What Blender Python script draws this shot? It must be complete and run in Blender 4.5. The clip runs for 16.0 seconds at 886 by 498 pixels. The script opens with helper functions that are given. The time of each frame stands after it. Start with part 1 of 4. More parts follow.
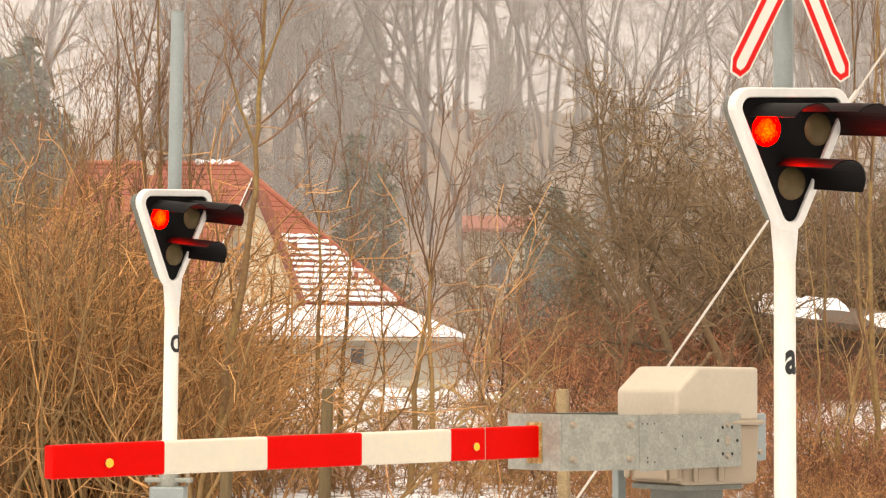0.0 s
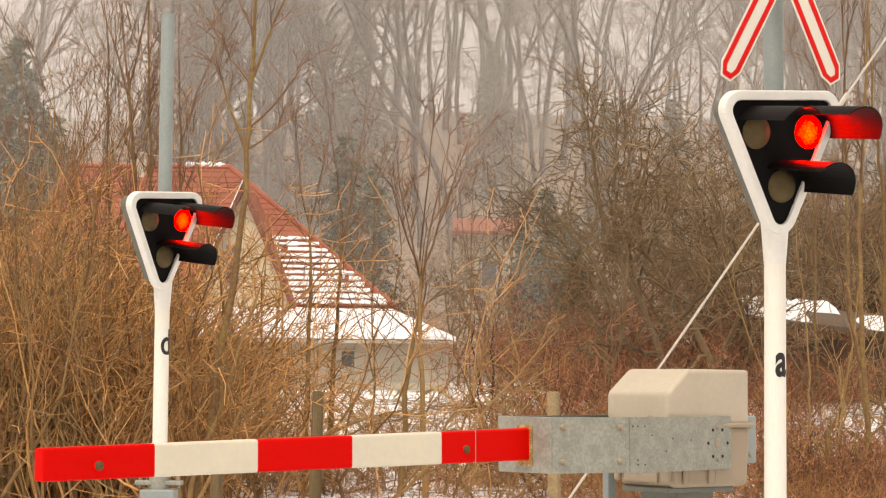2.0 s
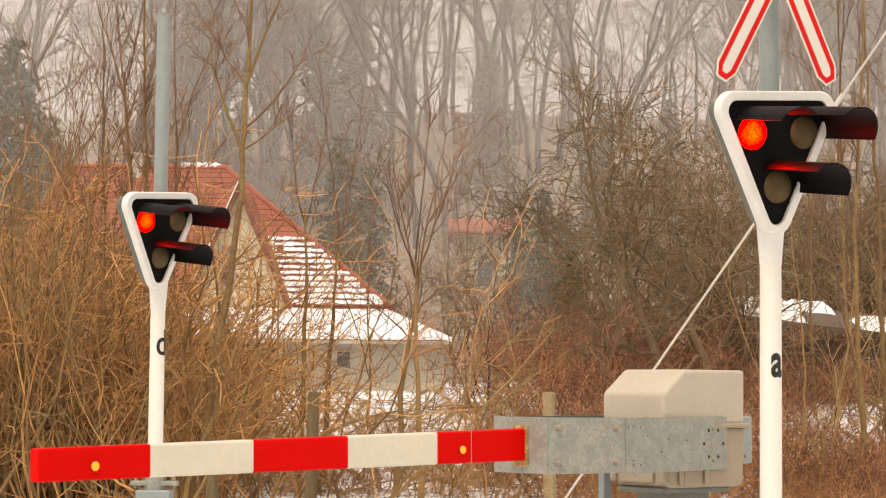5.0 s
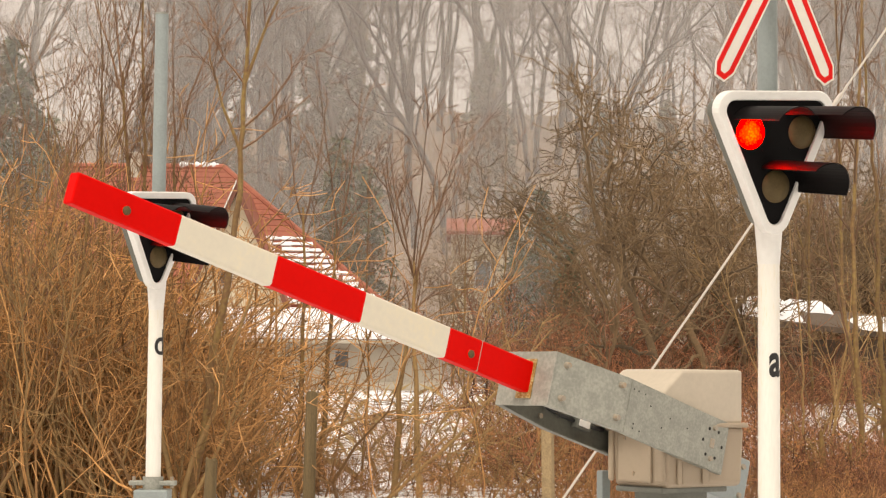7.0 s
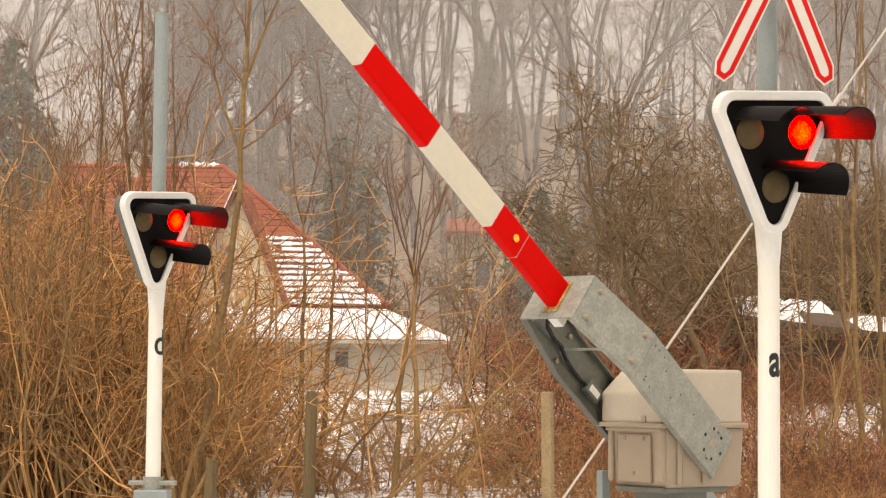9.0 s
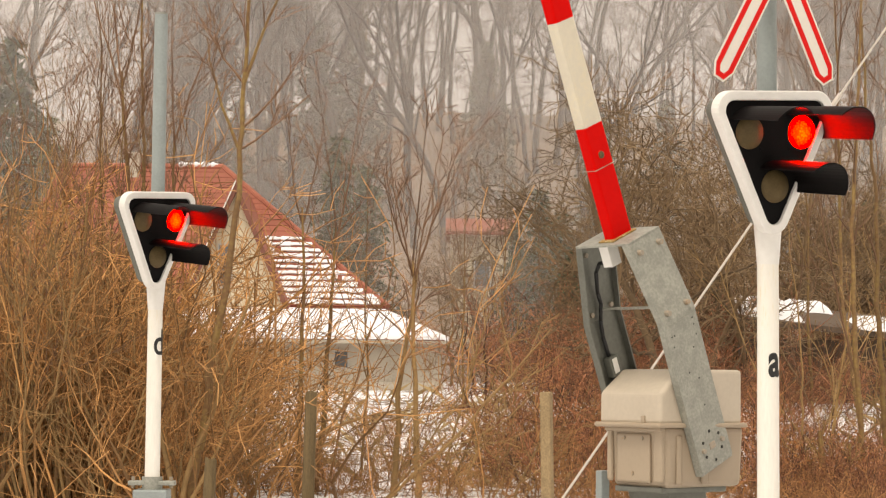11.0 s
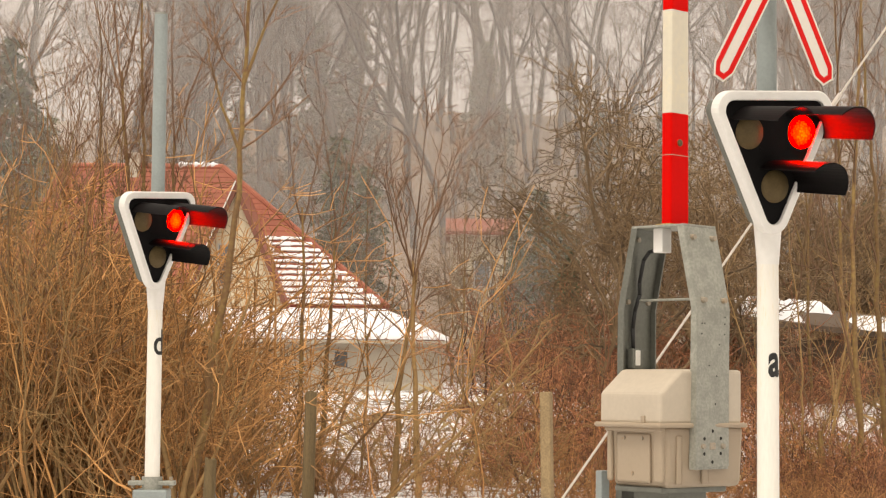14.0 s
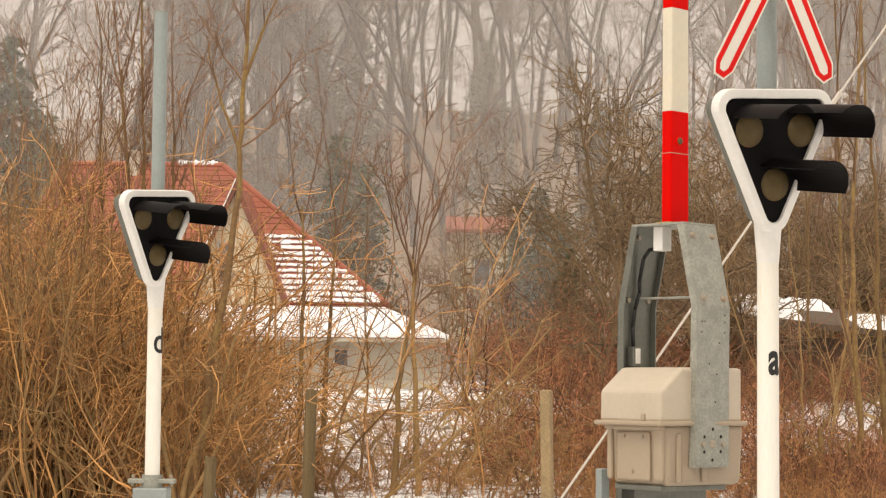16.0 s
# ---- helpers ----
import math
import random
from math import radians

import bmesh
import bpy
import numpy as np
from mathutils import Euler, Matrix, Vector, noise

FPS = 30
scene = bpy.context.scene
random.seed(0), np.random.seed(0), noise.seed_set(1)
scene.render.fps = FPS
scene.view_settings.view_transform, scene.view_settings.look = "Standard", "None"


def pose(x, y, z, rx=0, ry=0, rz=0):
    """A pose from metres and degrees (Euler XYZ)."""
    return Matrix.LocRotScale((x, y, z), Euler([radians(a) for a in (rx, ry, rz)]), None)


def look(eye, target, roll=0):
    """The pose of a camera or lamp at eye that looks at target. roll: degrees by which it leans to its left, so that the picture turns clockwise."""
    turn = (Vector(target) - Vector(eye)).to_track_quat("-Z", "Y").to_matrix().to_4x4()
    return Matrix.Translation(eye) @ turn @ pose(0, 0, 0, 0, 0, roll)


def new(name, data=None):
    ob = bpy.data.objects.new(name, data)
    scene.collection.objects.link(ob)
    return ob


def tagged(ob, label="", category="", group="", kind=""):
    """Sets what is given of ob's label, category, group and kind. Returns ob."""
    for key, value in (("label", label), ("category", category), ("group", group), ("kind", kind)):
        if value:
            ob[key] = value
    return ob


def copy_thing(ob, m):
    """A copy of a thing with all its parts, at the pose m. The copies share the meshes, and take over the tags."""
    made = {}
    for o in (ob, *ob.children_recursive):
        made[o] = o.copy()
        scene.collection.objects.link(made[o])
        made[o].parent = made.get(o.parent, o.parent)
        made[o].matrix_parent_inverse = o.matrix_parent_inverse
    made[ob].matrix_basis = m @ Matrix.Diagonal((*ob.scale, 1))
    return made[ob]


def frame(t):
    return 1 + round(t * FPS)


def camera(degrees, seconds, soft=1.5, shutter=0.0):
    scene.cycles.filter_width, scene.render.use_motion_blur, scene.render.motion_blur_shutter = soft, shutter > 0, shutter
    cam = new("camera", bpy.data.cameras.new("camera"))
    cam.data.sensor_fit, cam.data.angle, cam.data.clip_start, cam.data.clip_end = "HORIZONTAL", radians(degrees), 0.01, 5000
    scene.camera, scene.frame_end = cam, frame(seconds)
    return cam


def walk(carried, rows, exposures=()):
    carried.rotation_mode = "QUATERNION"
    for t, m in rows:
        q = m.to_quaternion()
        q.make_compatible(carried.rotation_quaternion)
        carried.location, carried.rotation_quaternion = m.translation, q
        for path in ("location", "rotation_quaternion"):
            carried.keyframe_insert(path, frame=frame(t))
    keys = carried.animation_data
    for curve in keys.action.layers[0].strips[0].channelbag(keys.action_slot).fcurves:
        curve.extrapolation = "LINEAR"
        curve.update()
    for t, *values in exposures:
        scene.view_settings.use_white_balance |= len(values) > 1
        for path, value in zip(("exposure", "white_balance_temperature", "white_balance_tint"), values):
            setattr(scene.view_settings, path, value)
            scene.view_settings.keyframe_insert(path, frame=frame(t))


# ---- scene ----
EYE = Vector((0.0, 0.0, 1.35))
LEAN = 0.516


def aim(turn, tilt):
    """Camera pose from its turn to the left and its tilt upward, in radians."""
    way = Vector((-math.sin(turn) * math.cos(tilt), math.cos(turn) * math.cos(tilt), math.sin(tilt)))
    return look(EYE, EYE + way * 10, LEAN)


PATH = [(0.0, 0.00806, 0.0656), (0.5, 0.00680, 0.0652), (1.0, 0.00636, 0.0652), (1.5, 0.00508, 0.0661),
        (2.0, 0.00339, 0.0669), (2.5, 0.00383, 0.0665), (3.0, 0.00425, 0.0664), (3.5, 0.00339, 0.0665),
        (4.0, 0.00211, 0.0673), (5.2, 0.00130, 0.0671), (6.5, 0.00083, 0.0670), (7.0, 0.00042, 0.0670),
        (9.0, 0.00038, 0.0670), (11.5, 0.0, 0.0670), (15.4, 0.0, 0.0670), (15.7, 0.0, 0.0666), (16.0, 0.0, 0.0661)]
cam = camera(24.57, 16.0, soft=1.25)
EXPOSURE = [(0.0, 0.40), (0.5, 0.15), (2.0, 0.13), (9.0, 0.10), (12.5, 0.07), (16.0, 0.07)]
walk(cam, [(t, aim(turn, tilt)) for t, turn, tilt in PATH], [(t, e, 7300, 11) for t, e in EXPOSURE])

# ---- world, sun, exposure ----
world = bpy.data.worlds.new("winter_sky")
scene.world = world
world.use_nodes = True
wn, wl = world.node_tree.nodes, world.node_tree.links
wn.clear()
sky = wn.new("ShaderNodeTexSky")
sky.sky_type = "NISHITA"
sky.sun_disc = False
sky.sun_elevation, sky.sun_rotation = radians(60), radians(205)
sky.dust_density = 4.0
grey = wn.new("ShaderNodeHueSaturation")
grey.inputs["Saturation"].default_value = 0.2
cloud = wn.new("ShaderNodeMixRGB")
cloud.inputs[0].default_value = 0.85
cloud.inputs[2].default_value = (9.7, 9.05, 8.55, 1)
back = wn.new("ShaderNodeBackground")
back.inputs["Strength"].default_value = 0.092
wout = wn.new("ShaderNodeOutputWorld")
wl.new(sky.outputs[0], grey.inputs["Color"])
wl.new(grey.outputs[0], cloud.inputs[1])
wl.new(cloud.outputs[0], back.inputs[0])
wl.new(back.outputs[0], wout.inputs[0])
sun = new("sun", bpy.data.lights.new("sun", "SUN"))
sun.data.energy, sun.data.angle, sun.data.color = 2.1, radians(25), (1.0, 0.95, 0.88)
sun.matrix_world = look((-6, -12, 24), (0, 0, 0))


# ---- materials ----
def mat(name, base, rough=0.7, metal=0.0, vary=0.25, size=6.0, bump=0.2, fine=60.0, second=None, patch=0.5, edge=0.12,
        island=0.0, object_vary=0.0, stretch=(1, 1, 1), bump_size=0.004, gloss=0.5):
    """A surface with grain at two scales; second is a patchy stain or coating colour."""
    m = bpy.data.materials.new(name)
    m.use_nodes = True
    nt = m.node_tree
    n, l = nt.nodes, nt.links
    b = n["Principled BSDF"]
    b.inputs["Roughness"].default_value = rough
    b.inputs["Metallic"].default_value = metal
    b.inputs["Specular IOR Level"].default_value = gloss
    tc = n.new("ShaderNodeTexCoord")
    mp = n.new("ShaderNodeMapping")
    mp.inputs["Scale"].default_value = stretch
    l.new(tc.outputs["Object"], mp.inputs[0])
    big, small = n.new("ShaderNodeTexNoise"), n.new("ShaderNodeTexNoise")
    big.inputs["Scale"].default_value, small.inputs["Scale"].default_value = size, fine
    big.inputs["Detail"].default_value, small.inputs["Detail"].default_value = 6, 4
    l.new(mp.outputs[0], big.inputs["Vector"])
    l.new(mp.outputs[0], small.inputs["Vector"])
    add = n.new("ShaderNodeMath")
    add.operation = "MULTIPLY_ADD"
    add.inputs[1].default_value = 0.5
    l.new(small.outputs[0], add.inputs[0])
    half = n.new("ShaderNodeMath")
    half.operation = "MULTIPLY"
    half.inputs[1].default_value = 0.5
    l.new(big.outputs[0], half.inputs[0])
    l.new(half.outputs[0], add.inputs[2])
    rng = n.new("ShaderNodeMapRange")
    rng.inputs[1].default_value, rng.inputs[2].default_value = 0.3, 0.7
    rng.inputs[3].default_value, rng.inputs[4].default_value = 1 - vary, 1 + vary
    l.new(add.outputs[0], rng.inputs[0])
    factor = rng.outputs[0]
    for amount, node, out in ((island, "ShaderNodeNewGeometry", "Random Per Island"), (object_vary, "ShaderNodeObjectInfo", "Random")):
        if amount:
            src = n.new(node)
            mr = n.new("ShaderNodeMapRange")
            mr.inputs[3].default_value, mr.inputs[4].default_value = 1 - amount, 1 + amount
            l.new(src.outputs[out], mr.inputs[0])
            mul = n.new("ShaderNodeMath")
            mul.operation = "MULTIPLY"
            l.new(factor, mul.inputs[0])
            l.new(mr.outputs[0], mul.inputs[1])
            factor = mul.outputs[0]
    colour = n.new("ShaderNodeRGB")
    colour.outputs[0].default_value = (*base, 1)
    result = colour.outputs[0]
    if second:
        ramp = n.new("ShaderNodeMapRange")
        ramp.interpolation_type = "SMOOTHSTEP"
        ramp.inputs[1].default_value, ramp.inputs[2].default_value = patch - edge, patch + edge
        l.new(add.outputs[0], ramp.inputs[0])
        mix = n.new("ShaderNodeMixRGB")
        mix.inputs[2].default_value = (*second, 1)
        l.new(ramp.outputs[0], mix.inputs[0])
        l.new(result, mix.inputs[1])
        result = mix.outputs[0]
    tint = n.new("ShaderNodeVectorMath")
    tint.operation = "SCALE"
    l.new(result, tint.inputs[0])
    l.new(factor, tint.inputs["Scale"])
    l.new(tint.outputs[0], b.inputs["Base Color"])
    if bump:
        bp = n.new("ShaderNodeBump")
        bp.inputs["Strength"].default_value, bp.inputs["Distance"].default_value = bump, bump_size
        l.new(add.outputs[0], bp.inputs["Height"])
        l.new(bp.outputs[0], b.inputs["Normal"])
    return m


def glow(name, colour, strength, spots=0.0):
    """A lit lens; spots gives the ribbed lens pattern."""
    m = bpy.data.materials.new(name)
    m.use_nodes = True
    n, l = m.node_tree.nodes, m.node_tree.links
    b = n["Principled BSDF"]
    b.inputs["Base Color"].default_value = (0.3, 0.02, 0.01, 1)
    b.inputs["Emission Strength"].default_value = strength
    b.inputs["Emission Color"].default_value = (*colour, 1)
    if spots:
        tc = n.new("ShaderNodeTexCoord")
        v = n.new("ShaderNodeTexVoronoi")
        v.inputs["Scale"].default_value = spots
        l.new(tc.outputs["Object"], v.inputs["Vector"])
        r = n.new("ShaderNodeMapRange")
        r.inputs[1].default_value, r.inputs[2].default_value = 0.1, 0.6
        r.inputs[3].default_value, r.inputs[4].default_value = 1.0, 0.3
        l.new(v.outputs["Distance"], r.inputs[0])
        mix = n.new("ShaderNodeMixRGB")
        mix.inputs[1].default_value = (colour[0], colour[1] * 0.35, colour[2], 1)
        mix.inputs[2].default_value = (colour[0], colour[1] * 4.2, colour[2] * 20, 1)
        far = n.new("ShaderNodeVectorMath")
        far.operation = "LENGTH"
        l.new(tc.outputs["Object"], far.inputs[0])
        fade = n.new("ShaderNodeMapRange")
        fade.inputs[1].default_value, fade.inputs[2].default_value = 0.015, 0.085
        fade.inputs[3].default_value, fade.inputs[4].default_value = 1.0, 0.12
        l.new(far.outputs["Value"], fade.inputs[0])
        both = n.new("ShaderNodeMath")
        both.operation = "MULTIPLY"
        l.new(r.outputs[0], both.inputs[0])
        l.new(fade.outputs[0], both.inputs[1])
        l.new(both.outputs[0], mix.inputs[0])
        l.new(mix.outputs[0], b.inputs["Emission Color"])
    return m


M = {
    "white_paint": mat("white_paint", (0.80, 0.79, 0.75), 0.45, vary=0.06, size=3, fine=30, bump=0.05),
    "pole_white": mat("pole_white", (0.82, 0.80, 0.73), 0.4, vary=0.07, size=2, fine=25, bump=0.05, stretch=(4, 4, 0.6), second=(0.70, 0.63, 0.47), patch=0.62),
    "pole_grey": mat("pole_grey", (0.28, 0.32, 0.315), 0.5, metal=0.1, vary=0.12, size=5, fine=50, bump=0.06),
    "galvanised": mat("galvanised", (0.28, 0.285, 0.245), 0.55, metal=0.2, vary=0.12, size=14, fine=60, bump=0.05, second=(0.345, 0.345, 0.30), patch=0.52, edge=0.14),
    # dark steel parts; on the far cheek it carries the fork's inner shade
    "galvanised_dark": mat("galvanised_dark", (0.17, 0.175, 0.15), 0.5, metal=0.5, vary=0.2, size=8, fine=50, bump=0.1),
    "rust": mat("rust", (0.33, 0.17, 0.035), 0.8, vary=0.35, size=20, fine=90, bump=0.3, second=(0.45, 0.38, 0.2), patch=0.55),
    "bolt": mat("bolt", (0.36, 0.315, 0.25), 0.45, metal=0.35, vary=0.2, size=40, bump=0.1, second=(0.34, 0.22, 0.12), patch=0.6),
    "hole": mat("hole", (0.02, 0.018, 0.015), 0.9, vary=0.2, bump=0),
    "boom_red": mat("boom_red", (0.66, 0.003, 0.002), 0.5, vary=0.05, size=4, fine=40, bump=0.03, gloss=0.06),
    "boom_white": mat("boom_white", (0.68, 0.63, 0.51), 0.4, vary=0.05, size=4, fine=40, bump=0.03, second=(0.70, 0.63, 0.47), patch=0.6),
    "sign_red": mat("sign_red", (0.70, 0.012, 0.010), 0.5, vary=0.08, size=6, bump=0.02, gloss=0.15),
    "sign_white": mat("sign_white", (0.76, 0.72, 0.64), 0.45, vary=0.06, size=6, bump=0.02),
    "board_black": mat("board_black", (0.004, 0.0036, 0.0036), 0.8, vary=0.25, size=10, bump=0.05, gloss=0.15),
    "hood_black": mat("hood_black", (0.006, 0.0048, 0.0048), 0.5, vary=0.25, size=8, bump=0.05, gloss=0.1),
    "lens_off": mat("lens_off", (0.11, 0.078, 0.034), 0.5, vary=0.2, size=30, fine=150, bump=0.3, gloss=0.2),
    "lens_lit": glow("lens_lit", (1.0, 0.0016, 0.000004), 85.0, 70.0),
    "lamp_lit": glow("lamp_lit", (1.0, 0.15, 0.008), 3.0),
    "housing": mat("housing", (0.38, 0.305, 0.22), 0.55, vary=0.08, size=5, fine=35, bump=0.08, second=(0.36, 0.285, 0.205), patch=0.56),
    "housing_lid": mat("housing_lid", (0.50, 0.435, 0.345), 0.55, vary=0.07, size=5, fine=35, bump=0.08),
    "cable": mat("cable", (0.015, 0.015, 0.015), 0.5, vary=0.1, bump=0),
    "letter_black": mat("letter_black", (0.012, 0.012, 0.012), 0.5, vary=0.1, bump=0),
    "guy": mat("guy", (0.55, 0.50, 0.44), 0.6, vary=0.15, size=6, bump=0.1),
    "post_wood": mat("post_wood", (0.15, 0.105, 0.05), 0.9, vary=0.35, size=8, fine=60, bump=0.6, stretch=(4, 4, 0.5)),
    "post_concrete": mat("post_concrete", (0.30, 0.215, 0.115), 0.9, vary=0.4, size=9, fine=70, bump=0.4),
    "shrub_bark": mat("shrub_bark", (0.385, 0.198, 0.070), 0.8, vary=0.3, size=2, fine=20, bump=0.2, island=0.65, object_vary=0.25),
    "bramble_bark": mat("bramble_bark", (0.26, 0.125, 0.045), 0.8, vary=0.35, size=2, fine=20, bump=0.2, island=0.8, object_vary=0.25),
    "dogwood_bark": mat("dogwood_bark", (0.25, 0.105, 0.05), 0.8, vary=0.35, size=2, fine=20, bump=0.2, island=0.8, object_vary=0.3),
    "dry_leaf": mat("dry_leaf", (0.33, 0.135, 0.04), 0.7, vary=0.3, size=3, fine=30, bump=0.1, island=0.5),
    "straw_bark": mat("straw_bark", (0.29, 0.18, 0.072), 0.8, vary=0.25, size=2, fine=20, bump=0.2, island=0.35, object_vary=0.15),
    "sapling_bark": mat("sapling_bark", (0.20, 0.11, 0.045), 0.8, vary=0.3, size=3, fine=25, bump=0.3, object_vary=0.2, second=(0.225, 0.15, 0.048), patch=0.53),
    "fruit_twig": mat("fruit_twig", (0.185, 0.12, 0.062), 0.85, vary=0.3, size=3, fine=25, bump=0.1, island=0.3, object_vary=0.3),
    "sapling_twig": mat("sapling_twig", (0.18, 0.098, 0.052), 0.8, vary=0.3, size=3, fine=25, bump=0.1, island=0.3, object_vary=0.2),
    "beech_bark": mat("beech_bark", (0.070, 0.057, 0.050), 0.85, vary=0.25, size=0.8, fine=7, bump=0.3, object_vary=0.25, bump_size=0.03),
    "beech_twig": mat("beech_twig", (0.145, 0.112, 0.094), 0.85, vary=0.2, size=0.8, fine=7, bump=0.1, island=0.2, object_vary=0.2),
    "needles": mat("needles", (0.10, 0.112, 0.055), 0.7, vary=0.35, size=2, fine=12, bump=0, island=0.4, object_vary=0.15),
    "needles_far": mat("needles_far", (0.12, 0.12, 0.07), 0.75, vary=0.3, size=1, fine=6, bump=0, island=0.35, object_vary=0.15),
    "ground": mat("ground", (0.17, 0.115, 0.06), 0.95, vary=0.35, size=0.45, fine=5, bump=0.5, second=(0.80, 0.81, 0.84), patch=0.45, edge=0.03, bump_size=0.05),
    "litter": mat("litter", (0.27, 0.19, 0.13), 0.95, vary=0.3, size=0.2, fine=3, bump=0.5, second=(0.6, 0.6, 0.62), patch=0.68, edge=0.03, bump_size=0.1),
    "snow": mat("snow", (0.86, 0.87, 0.90), 0.7, vary=0.05, size=1.5, fine=12, bump=0.4, bump_size=0.03),
    "roof_tile": mat("roof_tile", (0.36, 0.12, 0.075), 0.8, vary=0.25, size=1.2, fine=9, bump=0.3, island=0.2, object_vary=0.12, second=(0.26, 0.09, 0.06), patch=0.58),
    "fascia": mat("fascia", (0.20, 0.075, 0.05), 0.7, vary=0.2, size=3, bump=0.2),
    "render_cream": mat("render_cream", (0.62, 0.53, 0.38), 0.9, vary=0.12, size=1.5, fine=20, bump=0.3),
    "render_grey": mat("render_grey", (0.56, 0.51, 0.42), 0.9, vary=0.15, size=1.2, fine=18, bump=0.3, second=(0.38, 0.34, 0.28), patch=0.56),
    "window_frame": mat("window_frame", (0.5, 0.48, 0.44), 0.6, vary=0.1, bump=0.1),
    "window_glass": mat("window_glass", (0.14, 0.15, 0.16), 0.1, vary=0.1, bump=0),
    "shed_board": mat("shed_board", (0.12, 0.085, 0.06), 0.9, vary=0.3, size=4, fine=40, bump=0.4, stretch=(5, 5, 0.6)),
    "grass": mat("grass", (0.40, 0.29, 0.14), 0.9, vary=0.2, size=2, fine=10, bump=0, island=0.4),
}


# ---- building tools ----
def part(name, bm, material, parent=None, label="", m=None, smooth=False):
    me = bpy.data.meshes.new(name)
    bm.to_mesh(me)
    bm.free()
    me.materials.append(M[material])
    if smooth:
        for p in me.polygons:
            p.use_smooth = True
    ob = new(name, me)
    if parent is not None:
        ob.parent = parent
    if m is not None:
        ob.matrix_basis = m
    return tagged(ob, label)


def block(bm, x0, x1, y0, y1, z0, z1, bevel=0.0, m=None):
    """A box between the given planes, with rounded edges."""
    made = bmesh.ops.create_cube(bm, size=1)["verts"]
    for v in made:
        v.co = Vector(((x0 + x1) / 2 + v.co.x * (x1 - x0), (y0 + y1) / 2 + v.co.y * (y1 - y0), (z0 + z1) / 2 + v.co.z * (z1 - z0)))
    if m is not None:
        bmesh.ops.transform(bm, matrix=m, verts=made)
    if bevel:
        edges = {e for v in made for e in v.link_edges}
        bmesh.ops.bevel(bm, geom=list(edges), offset=bevel, segments=2, affect="EDGES", profile=0.5)
    return bm


def rod(bm, a, b, r0, r1=None, sides=12):
    """A round bar from a to b."""
    a, b = Vector(a), Vector(b)
    r1 = r0 if r1 is None else r1
    m = Matrix.Translation((a + b) / 2) @ (b - a).to_track_quat("Z", "Y").to_matrix().to_4x4()
    bmesh.ops.create_cone(bm, cap_ends=True, segments=sides, radius1=r0, radius2=r1, depth=(b - a).length, matrix=m)
    return bm


def slab(bm, outline, y0, y1, bevel=0.0):
    """A plate: an outline of (x, z) given thickness from y0 to y1."""
    front = [bm.verts.new((x, y0, z)) for x, z in outline]
    rear = [bm.verts.new((x, y1, z)) for x, z in outline]
    faces = [bm.faces.new(front), bm.faces.new(rear[::-1])]
    for i in range(len(outline)):
        j = (i + 1) % len(outline)
        faces.append(bm.faces.new((front[j], front[i], rear[i], rear[j])))
    bmesh.ops.recalc_face_normals(bm, faces=faces)
    if bevel:
        bmesh.ops.bevel(bm, geom=list(faces[0].edges) + list(faces[1].edges), offset=bevel, segments=2, affect="EDGES", profile=0.5)
    return bm


def ring_plate(bm, outer, inner, y0, y1):
    """A frame between two outlines of the same count, from y0 to y1."""
    n = len(outer)
    rows = [[bm.verts.new((x, y, z)) for x, z in pts] for pts, y in ((outer, y0), (inner, y0), (inner, y1), (outer, y1))]
    faces = []
    for k in range(4):
        a, b = rows[k], rows[(k + 1) % 4]
        for i in range(n):
            j = (i + 1) % n
            faces.append(bm.faces.new((a[i], a[j], b[j], b[i])))
    bmesh.ops.recalc_face_normals(bm, faces=faces)
    return bm


def solid(bm, pts, faces):
    vs = [bm.verts.new(p) for p in pts]
    made = [bm.faces.new([vs[i] for i in f]) for f in faces]
    bmesh.ops.recalc_face_normals(bm, faces=made)
    return bm


def sheet(bm, corners, thick, down=(0, 0, -1)):
    """A flat plate on the given corners, thickened along down."""
    n = len(corners)
    d = Vector(down) * thick
    pts = [Vector(c) for c in corners] + [Vector(c) + d for c in corners]
    faces = [tuple(range(n)), tuple(range(2 * n - 1, n - 1, -1))] + [(i, (i + 1) % n, n + (i + 1) % n, n + i) for i in range(n)]
    return solid(bm, pts, faces)


def thing(name, m, label, category, group="", kind=""):
    ob = new(name)
    ob.matrix_basis = m
    ob.empty_display_size = 0.2
    return tagged(ob, label, category, group, kind)


# ---- ground ----
def ease(v):
    v = max(0.0, min(1.0, v))
    return v * v * (3 - 2 * v)


def ground_z(x, y):
    """Height of the ground: level by the crossing, rising to the village and then to the wooded hill."""
    z = 1.15 * ease((y - 26) / 22) + 5.0 * ease((y - 62) / 42) + 17.2 * ease((y - 86) / 82)
    bumps = noise.noise(Vector((x * 0.11, y * 0.11, 0.0))) * 0.12 + noise.noise(Vector((x * 0.6, y * 0.6, 3.0))) * 0.05
    return z + bumps * ease((y - 18) / 8) + (0.05 * (-x) * ease((y - 90) / 60) if x < 0 else 0.03 * x * ease((y - 90) / 60)) * -0.6


